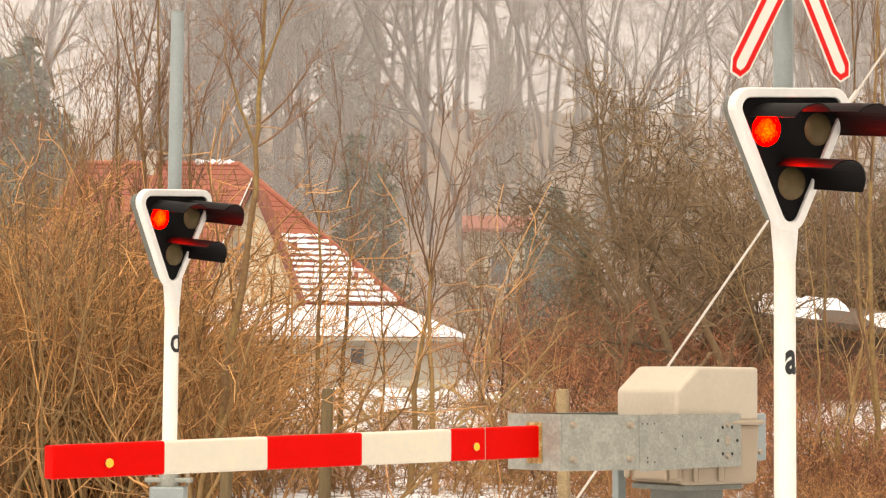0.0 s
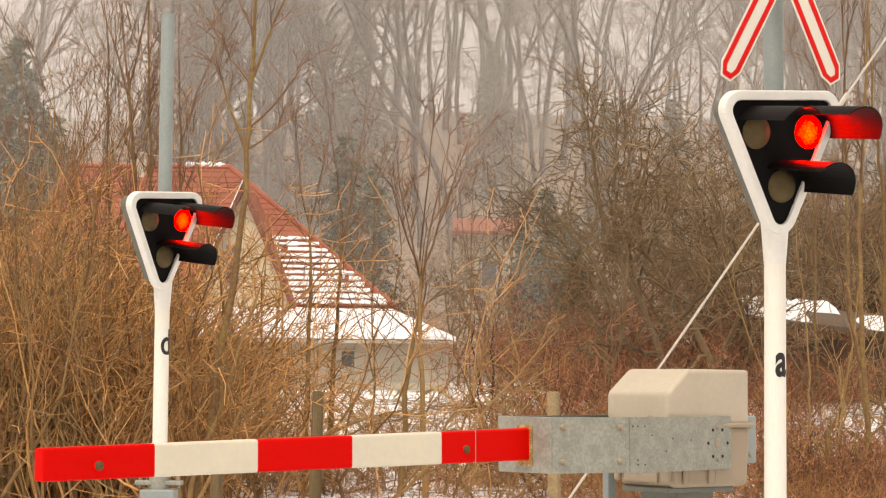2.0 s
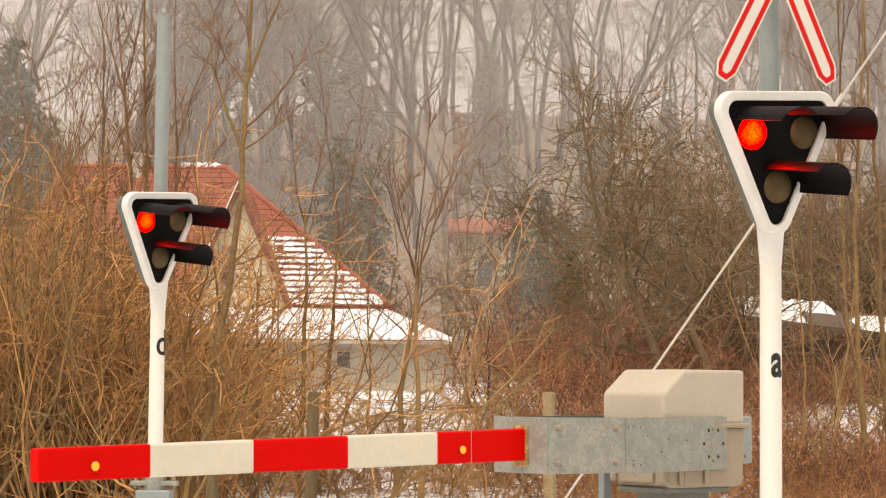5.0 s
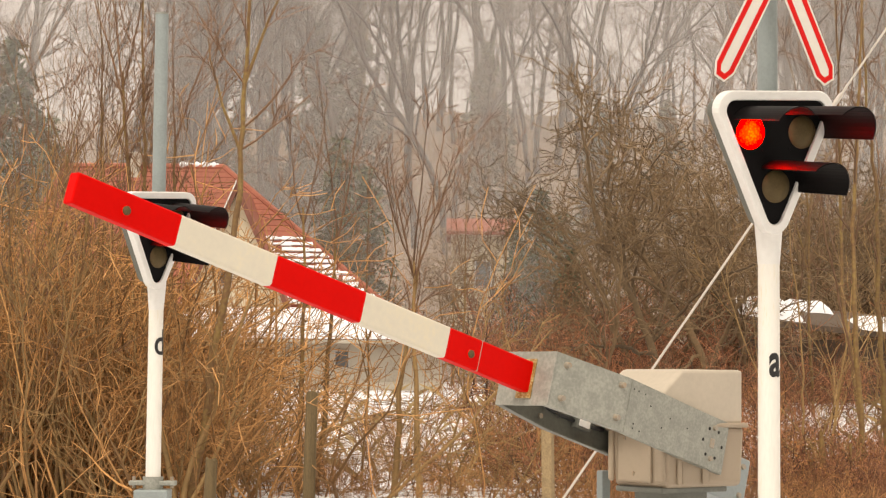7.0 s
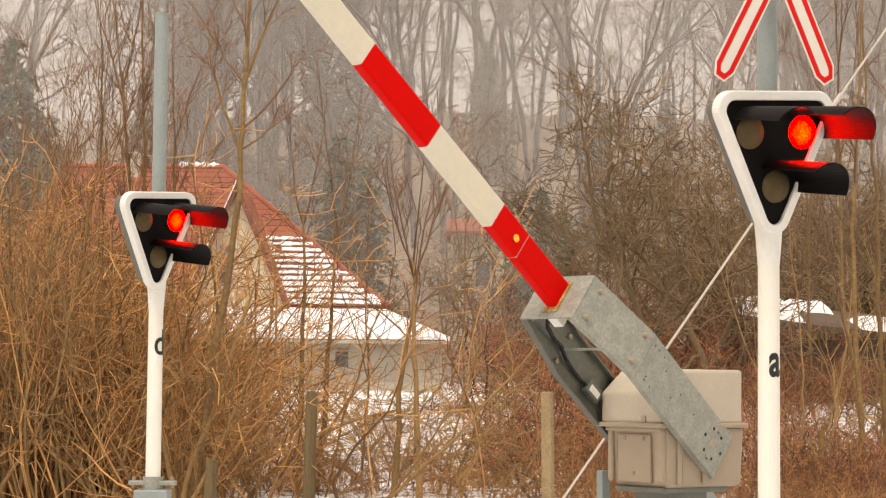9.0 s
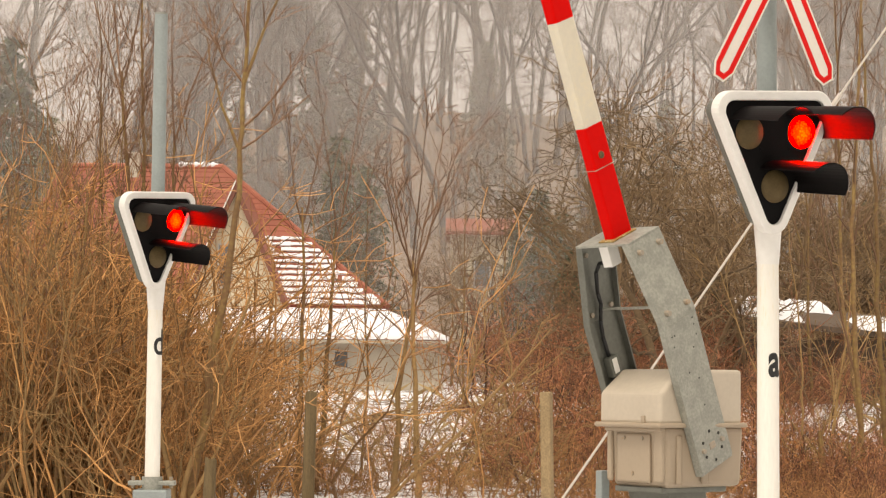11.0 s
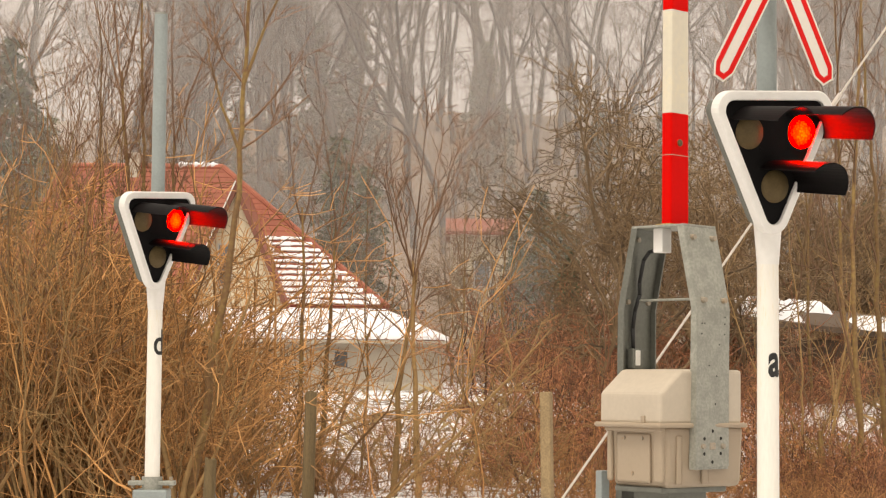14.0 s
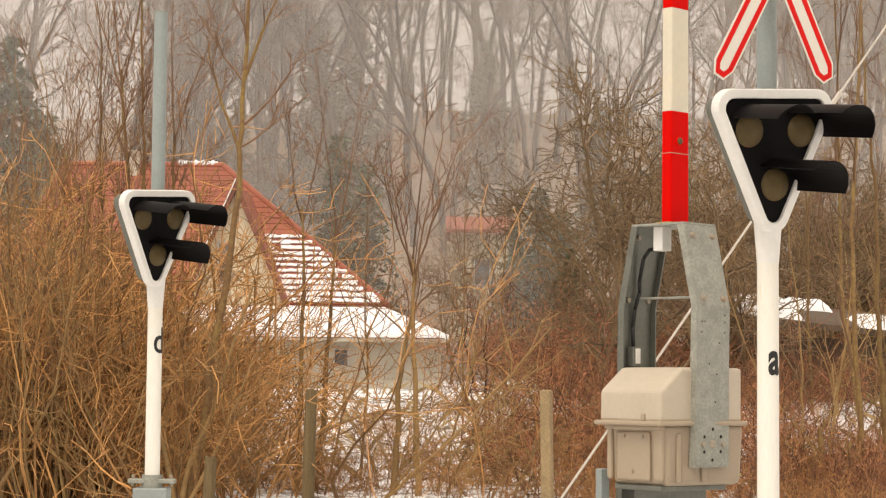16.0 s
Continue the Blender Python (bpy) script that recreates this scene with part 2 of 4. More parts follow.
def build_ground():
    xs = sorted(set([-1500, -700, -300, -150, -80] + list(np.arange(-48, 48.1, 1.5)) + [80, 150, 300, 700, 1500]))
    ys = sorted(set([-1500, -500, -150, -50, -15, 0, 8] + list(np.arange(14, 60, 1.2)) + list(np.arange(60, 190, 4)) + [260, 400, 800, 1500]))
    pts = [(x, y, ground_z(x, y)) for y in ys for x in xs]
    w = len(xs)
    faces = [(j * w + i, j * w + i + 1, (j + 1) * w + i + 1, (j + 1) * w + i) for j in range(len(ys) - 1) for i in range(w - 1)]
    me = bpy.data.meshes.new("ground")
    me.from_pydata(pts, [], faces)
    me.materials.append(M["ground"])
    me.materials.append(M["litter"])
    for p in me.polygons:
        p.use_smooth = True
        if p.center.y > 66:
            p.material_index = 1
    tagged(new("ground", me), "dead winter grass and leaf litter with patches of thawing snow", "ground", kind="structure")


build_ground()


# ---- warning signals ----
HEAD_TOP, HEAD_LOW = 2.950, 2.180
LENSES = ((-0.160, 2.727, 0), (0.181, 2.727, 1), (0.012, 2.437, 2))


def rounded_triangle(inset, r):
    """Outline of the signal head, points down, with round corners."""
    w, top, low = 0.376 - inset, HEAD_TOP - inset, HEAD_LOW + inset
    centres = [(w - r, top - r), (-w + r, top - r), (0.0, low + r)]
    pts = []
    side = math.degrees(math.atan2(top - low - 2 * r, w - r)) 
    spans = ((-(90 - side), 90), (90, 180 + (90 - side)), (180 + (90 - side), 360 - (90 - side)))
    for (cx, cz), (a0, a1) in zip(centres, spans):
        for k in range(9):
            a = radians(a0 + (a1 - a0) * k / 8)
            pts.append((cx + r * math.cos(a), cz + r * math.sin(a)))
    return pts


def hood(bm, x, z, a0, a1, r, y0, length, slant):
    """A sheet metal hood: an arc round the lens from a0 to a1 degrees, cut back along its lower rims."""
    n = 16
    rows = []
    for rr in (r, r - 0.006):
        for k in range(n + 1):
            a = radians(a0 + (a1 - a0) * k / n)
            cut = slant * max(0.0, 1 - math.sin(a)) if a1 > 90 else 0.0
            px, pz = x + rr * math.cos(a), z + rr * math.sin(a)
            rows.append((bm.verts.new((px, y0, pz)), bm.verts.new((px, y0 - length + cut, pz))))
    out, inn = rows[:n + 1], rows[n + 1:]
    faces = []
    for k in range(n):
        faces.append(bm.faces.new((out[k][0], out[k + 1][0], out[k + 1][1], out[k][1])))
        faces.append(bm.faces.new((inn[k][0], inn[k][1], inn[k + 1][1], inn[k + 1][0])))
        faces.append(bm.faces.new((out[k][1], out[k + 1][1], inn[k + 1][1], inn[k][1])))
    for k in (0, n):
        faces.append(bm.faces.new((out[k][0], out[k][1], inn[k][1], inn[k][0])))
    bmesh.ops.recalc_face_normals(bm, faces=faces)
    return bm


def lens_disc(parent, x, y, z, r, lit, name="lens"):
    """A thin round lens that turns about its upright axis: one face lit, the other face dull."""
    me = bpy.data.meshes.new(name)
    bm = bmesh.new()
    for side, y0 in ((0, -0.004), (1, 0.004)):
        rim = []
        bulge = -0.007 if side == 0 else 0.007
        mid = bm.verts.new((0, y0 + bulge, 0))
        prev = None
        for q, f in ((0.5, 0.72), (1.0, 0.0)):
            loop = [bm.verts.new((r * q * math.cos(2 * math.pi * k / 28), y0 + bulge * f, r * q * math.sin(2 * math.pi * k / 28))) for k in range(28)]
            for k in range(28):
                j = (k + 1) % 28
                f_ = bm.faces.new((mid, loop[k], loop[j])) if prev is None else bm.faces.new((prev[k], loop[k], loop[j], prev[j]))
                f_.material_index = side
            prev = loop
        rim.append(prev)
        if side == 0:
            first = prev
    for k in range(28):
        j = (k + 1) % 28
        bm.faces.new((first[k], first[j], prev[j], prev[k])).material_index = 1
    bmesh.ops.recalc_face_normals(bm, faces=bm.faces[:])
    bm.to_mesh(me)
    bm.free()
    me.materials.append(M[lit])
    me.materials.append(M["lens_off"])
    for p in me.polygons:
        p.use_smooth = True
    ob = new(name, me)
    ob.parent = parent
    ob.matrix_basis = pose(x, y, z, 0, 0, 180)
    return tagged(ob, "round ribbed glass lens, amber when dark")


def letter(parent, char, z, angle, radius, height, narrow):
    """A painted letter that follows the round pole."""
    cu = bpy.data.curves.new("letter", "FONT")
    cu.body, cu.size, cu.align_x, cu.offset = char, height, "CENTER", height * (0.03 if char == "a" else 0.012)
    tmp = new("letter", cu)
    bpy.context.view_layer.update()
    src = tmp.evaluated_get(bpy.context.evaluated_depsgraph_get()).to_mesh()
    bm = bmesh.new()
    bm.from_mesh(src)
    bmesh.ops.triangulate(bm, faces=bm.faces[:])
    bmesh.ops.subdivide_edges(bm, edges=bm.edges[:], cuts=3, use_grid_fill=True)
    for v in bm.verts:
        a = radians(angle) - math.pi / 2 + narrow * v.co.x / radius
        v.co = Vector((math.cos(a) * (radius + 0.0015), math.sin(a) * (radius + 0.0015), z + v.co.y))
    ret = bmesh.ops.extrude_face_region(bm, geom=bm.faces[:])
    for v in ret["geom"]:
        if isinstance(v, bmesh.types.BMVert):
            v.co.x *= 1.02
            v.co.y *= 1.02
    bpy.data.objects.remove(tmp)
    bpy.data.curves.remove(cu)
    return part("letter", bm, "letter_black", parent, "painted black letter " + char)


def signal(name_label, m, turn, char, letter_z, letter_turn, cross, top, shift):
    s = thing("warning_signal", m, name_label, "railway signal", "crossing signals")
    base = bmesh.new()
    block(base, -0.135, 0.135, -0.135, 0.135, 0.0, 0.60, 0.012)
    block(base, -0.16, 0.16, -0.16, 0.16, 0.0, 0.05, 0.006)
    part("pedestal", base, "pole_grey", s, "grey painted steel pedestal")
    col = bmesh.new()
    block(col, -0.185, 0.185, -0.06, 0.06, 0.632, 0.668, 0.006)
    rod(col, (0, 0, 0.60), (0, 0, 0.70), 0.082, sides=24)
    collar = part("collar", col, "galvanised", s, "galvanised clamp collar")
    for x in (-0.15, 0.15):
        part("bolt", rod(bmesh.new(), (x, 0, 0.61), (x, 0, 0.70), 0.014, sides=8), "bolt", collar)
    part("pole", rod(bmesh.new(), (0, 0, 0.69), (0, 0, 2.25), 0.060, 0.058, 64), "pole_white", s, "white painted tubular pole", smooth=False)
    part("upper_pole", rod(bmesh.new(), (0, 0.03, 2.22), (0, 0.03, top), 0.056, 0.053, 28), "pole_grey", s, "grey tubular mast above the signal head")
    cap = rod(bmesh.new(), (0, 0.03, top), (0, 0.03, top + 0.012), 0.057, sides=28)
    part("pole_cap", cap, "galvanised", s)
    letter(s, char, letter_z, letter_turn, 0.059, 0.25 if char == "a" else 0.29, 0.64 if char == "a" else 0.72)
    # the head faces -y of its own frame
    hm = pose(0, 0, 0, 0, 0, turn) @ pose(shift, -0.1, 2.55, 7, -4.0, 0) @ pose(0, 0.1, -2.55)
    shell = ring_plate(bmesh.new(), rounded_triangle(0.0, 0.10), rounded_triangle(0.052, 0.055), -0.155, -0.085)
    rim = part("head_frame", shell, "white_paint", s, "white rounded triangular frame", hm)
    bv = rim.modifiers.new("edge", "BEVEL")
    bv.width, bv.segments, bv.limit_method, bv.angle_limit = 0.006, 2, "ANGLE", radians(50)
    rear = slab(bmesh.new(), rounded_triangle(0.045, 0.06), -0.087, 0.03, 0.01)
    housing = part("head_housing", rear, "galvanised_dark", s, "dark sheet metal housing of the signal head", hm)
    # black board with round openings for the lenses
    board = bmesh.new()
    outer = rounded_triangle(0.050, 0.055)
    vs = [board.verts.new((x, -0.135, z)) for x, z in outer]
    edges = [board.edges.new((vs[i], vs[(i + 1) % len(vs)])) for i in range(len(vs))]
    for x, z, _ in LENSES:
        hv = [board.verts.new((x + 0.0894 * math.cos(2 * math.pi * k / 28), -0.135, z + 0.0894 * math.sin(2 * math.pi * k / 28))) for k in range(28)]
        edges += [board.edges.new((hv[k], hv[(k + 1) % 28])) for k in range(28)]
    bmesh.ops.triangle_fill(board, use_beauty=True, use_dissolve=False, edges=edges)
    bm2 = bmesh.ops.extrude_face_region(board, geom=board.faces[:])
    for v in bm2["geom"]:
        if isinstance(v, bmesh.types.BMVert):
            v.co.y += 0.004
    part("backboard", board, "board_black", s, "matt black backboard", hm)
    discs = []
    for x, z, k in LENSES:
        cup = bmesh.new()
        n = 24
        prof = [(0.0896, -0.133), (0.0896, -0.09), (0.08, -0.055), (0.0, -0.03)]
        rings = [[cup.verts.new((x + r * math.cos(2 * math.pi * i / n), y, z + r * math.sin(2 * math.pi * i / n))) for i in range(n)] for r, y in prof[:3]]
        end = cup.verts.new((x, -0.03, z))
        for a, b in zip(rings, rings[1:]):
            for i in range(n):
                cup.faces.new((a[i], a[(i + 1) % n], b[(i + 1) % n], b[i]))
        for i in range(n):
            cup.faces.new((rings[2][i], rings[2][(i + 1) % n], end))
        part("lamp_cup", cup, "board_black", s, "", hm)
        a0, a1 = ((46, 150), (-14, 136), (-14, 136))[k]
        part("hood", hood(bmesh.new(), x, z, a0, a1, 0.142, -0.137, (0.44, 0.49, 0.49)[k], 0.05), "hood_black", s, "black sheet metal lamp hood", hm)
        for sx in (-1, 1):
            part("screw", rod(bmesh.new(), (x + sx * 0.078, -0.141, z - 0.09), (x + sx * 0.078, -0.134, z - 0.09), 0.007, sides=8), "hood_black", s, "", hm)
        d = lens_disc(s, 0, 0, 0, 0.089, "lens_lit")
        d.matrix_basis = hm @ pose(x, -0.135, z, 0, 0, 180)
        discs.append((d, hm, (x, -0.135, z)))
    part("neck", rod(bmesh.new(), (0, 0, 2.02), (0, 0, 2.26), 0.0595, 0.078, 48), "white_paint", s, "white flared neck under the signal head", smooth=False)
    if cross:
        cz, half, w = 3.675, 0.765, 0.070
        for sx in (-1, 1):
            arm_m = hm @ pose(0.033, -0.11 - 0.006 * sx, cz, 0, sx * 28.6 + 1.4, 0)
            def outline(i):
                L, v = half - i, w - i
                return [(-v, -L + v), (-v * 0.5, -L), (v * 0.5, -L), (v, -L + v), (v, L - v), (v * 0.5, L), (-v * 0.5, L), (-v, L - v)]
            arm = part("cross_arm", slab(bmesh.new(), outline(0.0), -0.0015, 0.0025), "sign_white", s, "white crossbuck arm with red border", arm_m)
            part("red_border", ring_plate(bmesh.new(), outline(0.011), outline(0.04), -0.003, -0.0012), "sign_red", arm, "red border band")
        part("clamp", block(bmesh.new(), -0.08, 0.08, -0.10, 0.04, cz - 0.03, cz + 0.03, 0.006), "galvanised", s, "", hm)
    return s, discs


near_signal, near_discs = signal("white pole railway warning signal with crossbuck sign above", pose(1.764, 11.023, 0.0), 27, "a", 1.42, 26, True, 4.6, -0.062)
far_signal, far_discs = signal("white pole railway warning signal with bare grey mast", pose(-2.287, 16.2, -0.09), 50, "d", 1.665, 47, False, 4.40, -0.115)


# ---- barrier machine ----
PIVOT_Z = 1.018
barrier = thing("crossing_barrier", pose(1.330, 11.879, 0.0, 0, 0, 224.27), "half barrier with red and white boom on beige drive housing", "crossing barrier")


def lid_profile(bm, x0, x1, xs, y0, y1, z0, zf, zt, bevel):
    """A hood with a sloping front top."""
    pts = [(x, y, z) for y in (y0, y1) for x, z in ((x0, z0), (x1, z0), (x1, zf), (xs, zt), (x0, zt))]
    solid(bm, pts, [(0, 1, 2, 3, 4), (9, 8, 7, 6, 5), (0, 5, 6, 1), (1, 6, 7, 2), (2, 7, 8, 3), (3, 8, 9, 4), (4, 9, 5, 0)])
    bmesh.ops.bevel(bm, geom=bm.edges[:], offset=bevel, segments=3, affect="EDGES", profile=0.5)
    return bm


def build_machine():
    skew = pose(0, 0, 0, 0, 0, -6.2)
    bm = bmesh.new()
    block(bm, -0.15, 0.15, -0.15, 0.15, 0.0, 0.76, 0.01)
    block(bm, -0.22, 0.22, -0.22, 0.22, 0.0, 0.04, 0.006)
    part("pedestal", bm, "galvanised_dark", barrier, "dark steel pedestal", skew)
    part("drive_tray", block(bmesh.new(), -0.24, 0.28, -0.17, 0.22, 0.752, 0.785, 0.008), "galvanised_dark", barrier, "", skew)
    body = bmesh.new()
    made = bmesh.ops.create_cube(body, size=1)["verts"]
    for v in made:
        t = v.co.z + 0.5
        k = 0.955 + 0.045 * t
        v.co = Vector(((-0.03 + v.co.x * 0.64 * k), (0.03 + v.co.y * 0.465 * k), 0.782 + t * 0.35))
    bmesh.ops.bevel(body, geom=body.edges[:], offset=0.035, segments=3, affect="EDGES", profile=0.5)
    hb = part("housing_body", body, "housing", barrier, "beige plastic lower housing", skew)
    part("front_panel", block(bmesh.new(), 0.300, 0.322, -0.15, 0.13, 0.805, 1.088, 0.016), "housing", hb, "", pose(-0.022, 0.012, 0))
    part("corner_pillar", block(bmesh.new(), 0.296, 0.330, -0.222, -0.185, 0.81, 1.12, 0.014), "housing", hb, "", pose(-0.022, 0.012, 0))
    part("corner_pillar", block(bmesh.new(), 0.296, 0.330, 0.165, 0.235, 0.81, 1.12, 0.014), "housing", hb, "", pose(-0.022, 0.012, 0))
    part("rain_lip", block(bmesh.new(), 0.300, 0.345, -0.225, 0.235, 1.098, 1.124, 0.008), "housing", hb, "", pose(-0.022, 0.012, 0))
    part("side_rib", block(bmesh.new(), -0.02, 0.03, 0.245, 0.258, 0.80, 1.08, 0.01), "housing", hb, "", pose(-0.022, 0.012, 0))
    part("side_rib", block(bmesh.new(), 0.19, 0.23, 0.245, 0.258, 0.80, 1.08, 0.01), "housing", hb, "", pose(-0.022, 0.012, 0))
    for y, z in ((-0.08, 1.06), (0.07, 1.06), (-0.01, 0.86)):
        part("screw", rod(bmesh.new(), (0.318, y, z), (0.330, y, z), 0.012, sides=8), "bolt", hb, "", pose(-0.022, 0.012, 0))
    seam = block(bmesh.new(), -0.345, 0.365, -0.258, 0.293, 1.122, 1.15, 0.011)
    part("seam_flange", seam, "housing", barrier, "beige joint flange between the housing halves", skew)
    lid = lid_profile(bmesh.new(), -0.32, 0.34, 0.17, -0.235, 0.27, 1.14, 1.318, 1.455, 0.022)
    ld = part("housing_lid", lid, "housing_lid", barrier, "pale beige sloped plastic lid", skew)
    part("latch", block(bmesh.new(), 0.335, 0.352, 0.12, 0.15, 1.15, 1.19, 0.004), "housing", ld)


build_machine()
plate_bm = bmesh.new()
block(plate_bm, 1.262, 1.276, -0.205, 0.185, -0.112, 0.189, 0.003)
boom_arm = part("boom_arm", plate_bm, "galvanised", barrier, "galvanised fork that carries the boom")
boom_arm.matrix_basis = pose(0, 0, PIVOT_Z)


def fork_plate(y_low, y_top, x_back, hand, label, material="galvanised"):
    """One bent cheek of the fork with turned-in lips."""
    prof = [(x_back, y_low), (0.79, y_low), (1.262, y_top)]
    bm = bmesh.new()
    t, lip, h = 0.010, 0.045, 0.150
    rise = lambda x: 0.017 + 0.017 * max(x, -0.1)
    section = [(0, -h), (lip, -h), (lip, -h + t), (t, -h + t), (t, h - t), (lip, h - t), (lip, h), (0, h)]
    rows = [[bm.verts.new((x, y - hand * d, z + rise(x))) for d, z in section] for x, y in prof]
    faces = [bm.faces.new(rows[0]), bm.faces.new(rows[-1][::-1])]
    for r0, r1 in zip(rows, rows[1:]):
        for i in range(8):
            j = (i + 1) % 8
            faces.append(bm.faces.new((r0[i], r0[j], r1[j], r1[i])))
    bmesh.ops.recalc_face_normals(bm, faces=faces)
    return part("cheek_plate", bm, material, boom_arm, label)


near_cheek = fork_plate(0.295, 0.185, -0.132, 1, "galvanised bent cheek plate with bolts")
# shade inside the fork is put into this cheek's darker metal colour
far_cheek = fork_plate(-0.300, -0.205, -0.98, -1, "galvanised bent cheek plate with counterweight tail, darkened for shade inside the fork", "galvanised_dark")


def y_on_cheek(x, low, top):
    return low if x < 0.79 else low + (top - low) * (x - 0.79) / 0.472


part("doubler_plate", block(bmesh.new(), -0.118, 0.765, 0.2952, 0.2992, -0.130, 0.168, 0.001), "galvanised", near_cheek, "second galvanised plate on the cheek")
for x in (1.20, 0.835):
    for z in (-0.088, 0.095):
        z += 0.017 + 0.017 * x
        y = y_on_cheek(x, 0.295, 0.185)
        part("bolt", rod(bmesh.new(), (x, y - 0.004, z), (x, y + 0.026, z), 0.019, 0.015, 10), "bolt", near_cheek, "rusty bolt head")
        y = y_on_cheek(x, -0.300, -0.205)
        part("bolt", rod(bmesh.new(), (x, y - 0.012, z), (x, y + 0.026, z), 0.018, 0.015, 10), "bolt", far_cheek, "rusty bolt head")
for x, z in ((0.086, 0.0), (0.043, 0.075), (0.043, -0.075), (-0.043, 0.075), (-0.043, -0.075), (-0.09, 0.0),
             (0.24, 0.02), (0.46, -0.04), (0.40, 0.03), (0.58, 0.05), (0.70, -0.11), (0.70, -0.085), (0.64, -0.11), (0.70, 0.10), (0.74, 0.10), (0.64, 0.10)):
    r = 0.010 if abs(x) < 0.1 else 0.005
    z += 0.017 + 0.017 * x
    part("hole", rod(bmesh.new(), (x, 0.2985, z), (x, 0.3005, z), r, sides=10), "hole", near_cheek)
for z in (-0.09, 0.09):
    part("bolt", rod(bmesh.new(), (0.0, 0.293, z + 0.017), (0.0, 0.315, z + 0.017), 0.017, 0.014, 10), "bolt", near_cheek, "rusty bolt head")
part("shaft", block(bmesh.new(), -0.022, 0.022, -0.32, 0.304, -0.012, 0.046, 0.008), "bolt", boom_arm, "square drive shaft end")
part("spacer_rod", rod(bmesh.new(), (0.845, -0.29, 0.02), (0.845, 0.28, 0.02), 0.008, sides=10), "galvanised", boom_arm)
part("cable_gland_box", block(bmesh.new(), 1.12, 1.262, -0.09, -0.02, -0.05, 0.035, 0.005), "white_paint", boom_arm, "pale terminal box")
part("boom_flange", block(bmesh.new(), 1.276, 1.286, -0.055, 0.055, -0.075, 0.145, 0.003), "rust", boom_arm, "yellow rusted mounting flange")
part("junction", block(bmesh.new(), 0.44, 0.56, -0.288, -0.235, -0.05, 0.03, 0.006), "galvanised_dark", boom_arm)
part("junction_lid", block(bmesh.new(), 0.46, 0.55, -0.236, -0.228, -0.035, 0.005, 0.003), "white_paint", boom_arm)
wire = bmesh.new()
wpts = [Vector(p) for p in ((1.14, -0.09, 0.0), (1.13, -0.16, 0.0), (1.08, -0.195, -0.01), (0.95, -0.235, 0.0), (0.88, -0.25, 0.02), (0.78, -0.27, 0.0), (0.68, -0.276, -0.01), (0.56, -0.272, -0.01), (0.42, -0.272, -0.01), (0.30, -0.272, 0.0))]
for a, b in zip(wpts, wpts[1:]):
    rod(wire, a, b, 0.012, sides=8)
part("cable", wire, "cable", boom_arm, "black cable clipped inside the fork", smooth=True)
weight = block(bmesh.new(), -0.97, -0.52, -0.288, -0.16, -0.145, 0.145, 0.01)
cw = part("counterweight", weight, "pole_grey", boom_arm, "blue-grey painted counterweight")
for x in (-0.9, -0.6):
    for z in (-0.09, 0.09):
        part("bolt", rod(bmesh.new(), (x, -0.165, z), (x, -0.145, z), 0.02, 0.016, 10), "bolt", cw)

STRIPES = (1.286, 1.94, 2.552, 3.149, 3.745, 4.335)
BOOM_H = 0.042


def boom_half(x):
    return 0.0855 - 0.012 * (x - 1.3) / 3.0


for k, (x0, x1) in enumerate(zip(STRIPES, STRIPES[1:])):
    bm = bmesh.new()
    pts = [(x, y, BOOM_H + sz * boom_half(x)) for x in (x0, x1) for y, sz in ((-0.037, -1), (0.037, -1), (0.037, 1), (-0.037, 1))]
    solid(bm, pts, [(0, 1, 2, 3), (7, 6, 5, 4), (0, 4, 5, 1), (1, 5, 6, 2), (2, 6, 7, 3), (3, 7, 4, 0)])
    long_edges = [e for e in bm.edges if abs(e.verts[0].co.x - e.verts[1].co.x) > 0.3]
    bmesh.ops.bevel(bm, geom=long_edges, offset=0.013, segments=3, affect="EDGES", profile=0.5)
    if k == 4:
        end = [e for e in bm.edges if e.verts[0].co.x > x1 - 0.001 and e.verts[1].co.x > x1 - 0.001]
        bmesh.ops.bevel(bm, geom=end, offset=0.008, segments=2, affect="EDGES", profile=0.5)
    part("boom_stripe", bm, "boom_white" if k % 2 else "boom_red", boom_arm, "cream white boom section" if k % 2 else "red boom section")
part("boom_joint", block(bmesh.new(), 1.690, 1.694, -0.038, 0.038, BOOM_H - 0.0845, BOOM_H + 0.0845, 0.001), "housing", boom_arm)
boom_discs = []
for x in (1.765, 4.05):
    bez = rod(bmesh.new(), (x, 0.036, BOOM_H - 0.012), (x, 0.040, BOOM_H - 0.012), 0.026, 0.024, 16)
    part("lamp_bezel", bez, "boom_red", boom_arm, "round lamp bezel")
    d = lens_disc(boom_arm, x, 0.045, BOOM_H - 0.012, 0.021, "lamp_lit", "boom_lamp")
    boom_discs.append((d, (x, 0.045, BOOM_H - 0.012)))

# small cable post by the machine and the guy behind it
cp = bmesh.new()
block(cp, -0.03, 0.03, -0.03, 0.03, 0.0, 0.86, 0.006)
ob = part("cable_post", cp, "pole_grey", None, "", pose(0.95, 12.02, 0.0, 0, 0, 30))
tagged(ob, "short light grey square steel post beside the barrier", "post")
g0, g1 = Vector((0.625, 16.0, 0.0)), Vector((4.55, 16.0, 5.75))
guy = bmesh.new()
mid = g0.lerp(g1, 0.60)
rod(guy, g0, mid, 0.0098, sides=10)
gob = part("guy_wire", guy, "guy", None)
tagged(gob, "pale sleeved guy wire slanting up from the ground", "guy wire")
part("thin_end", rod(bmesh.new(), mid, g1, 0.008, sides=8), "guy", gob)
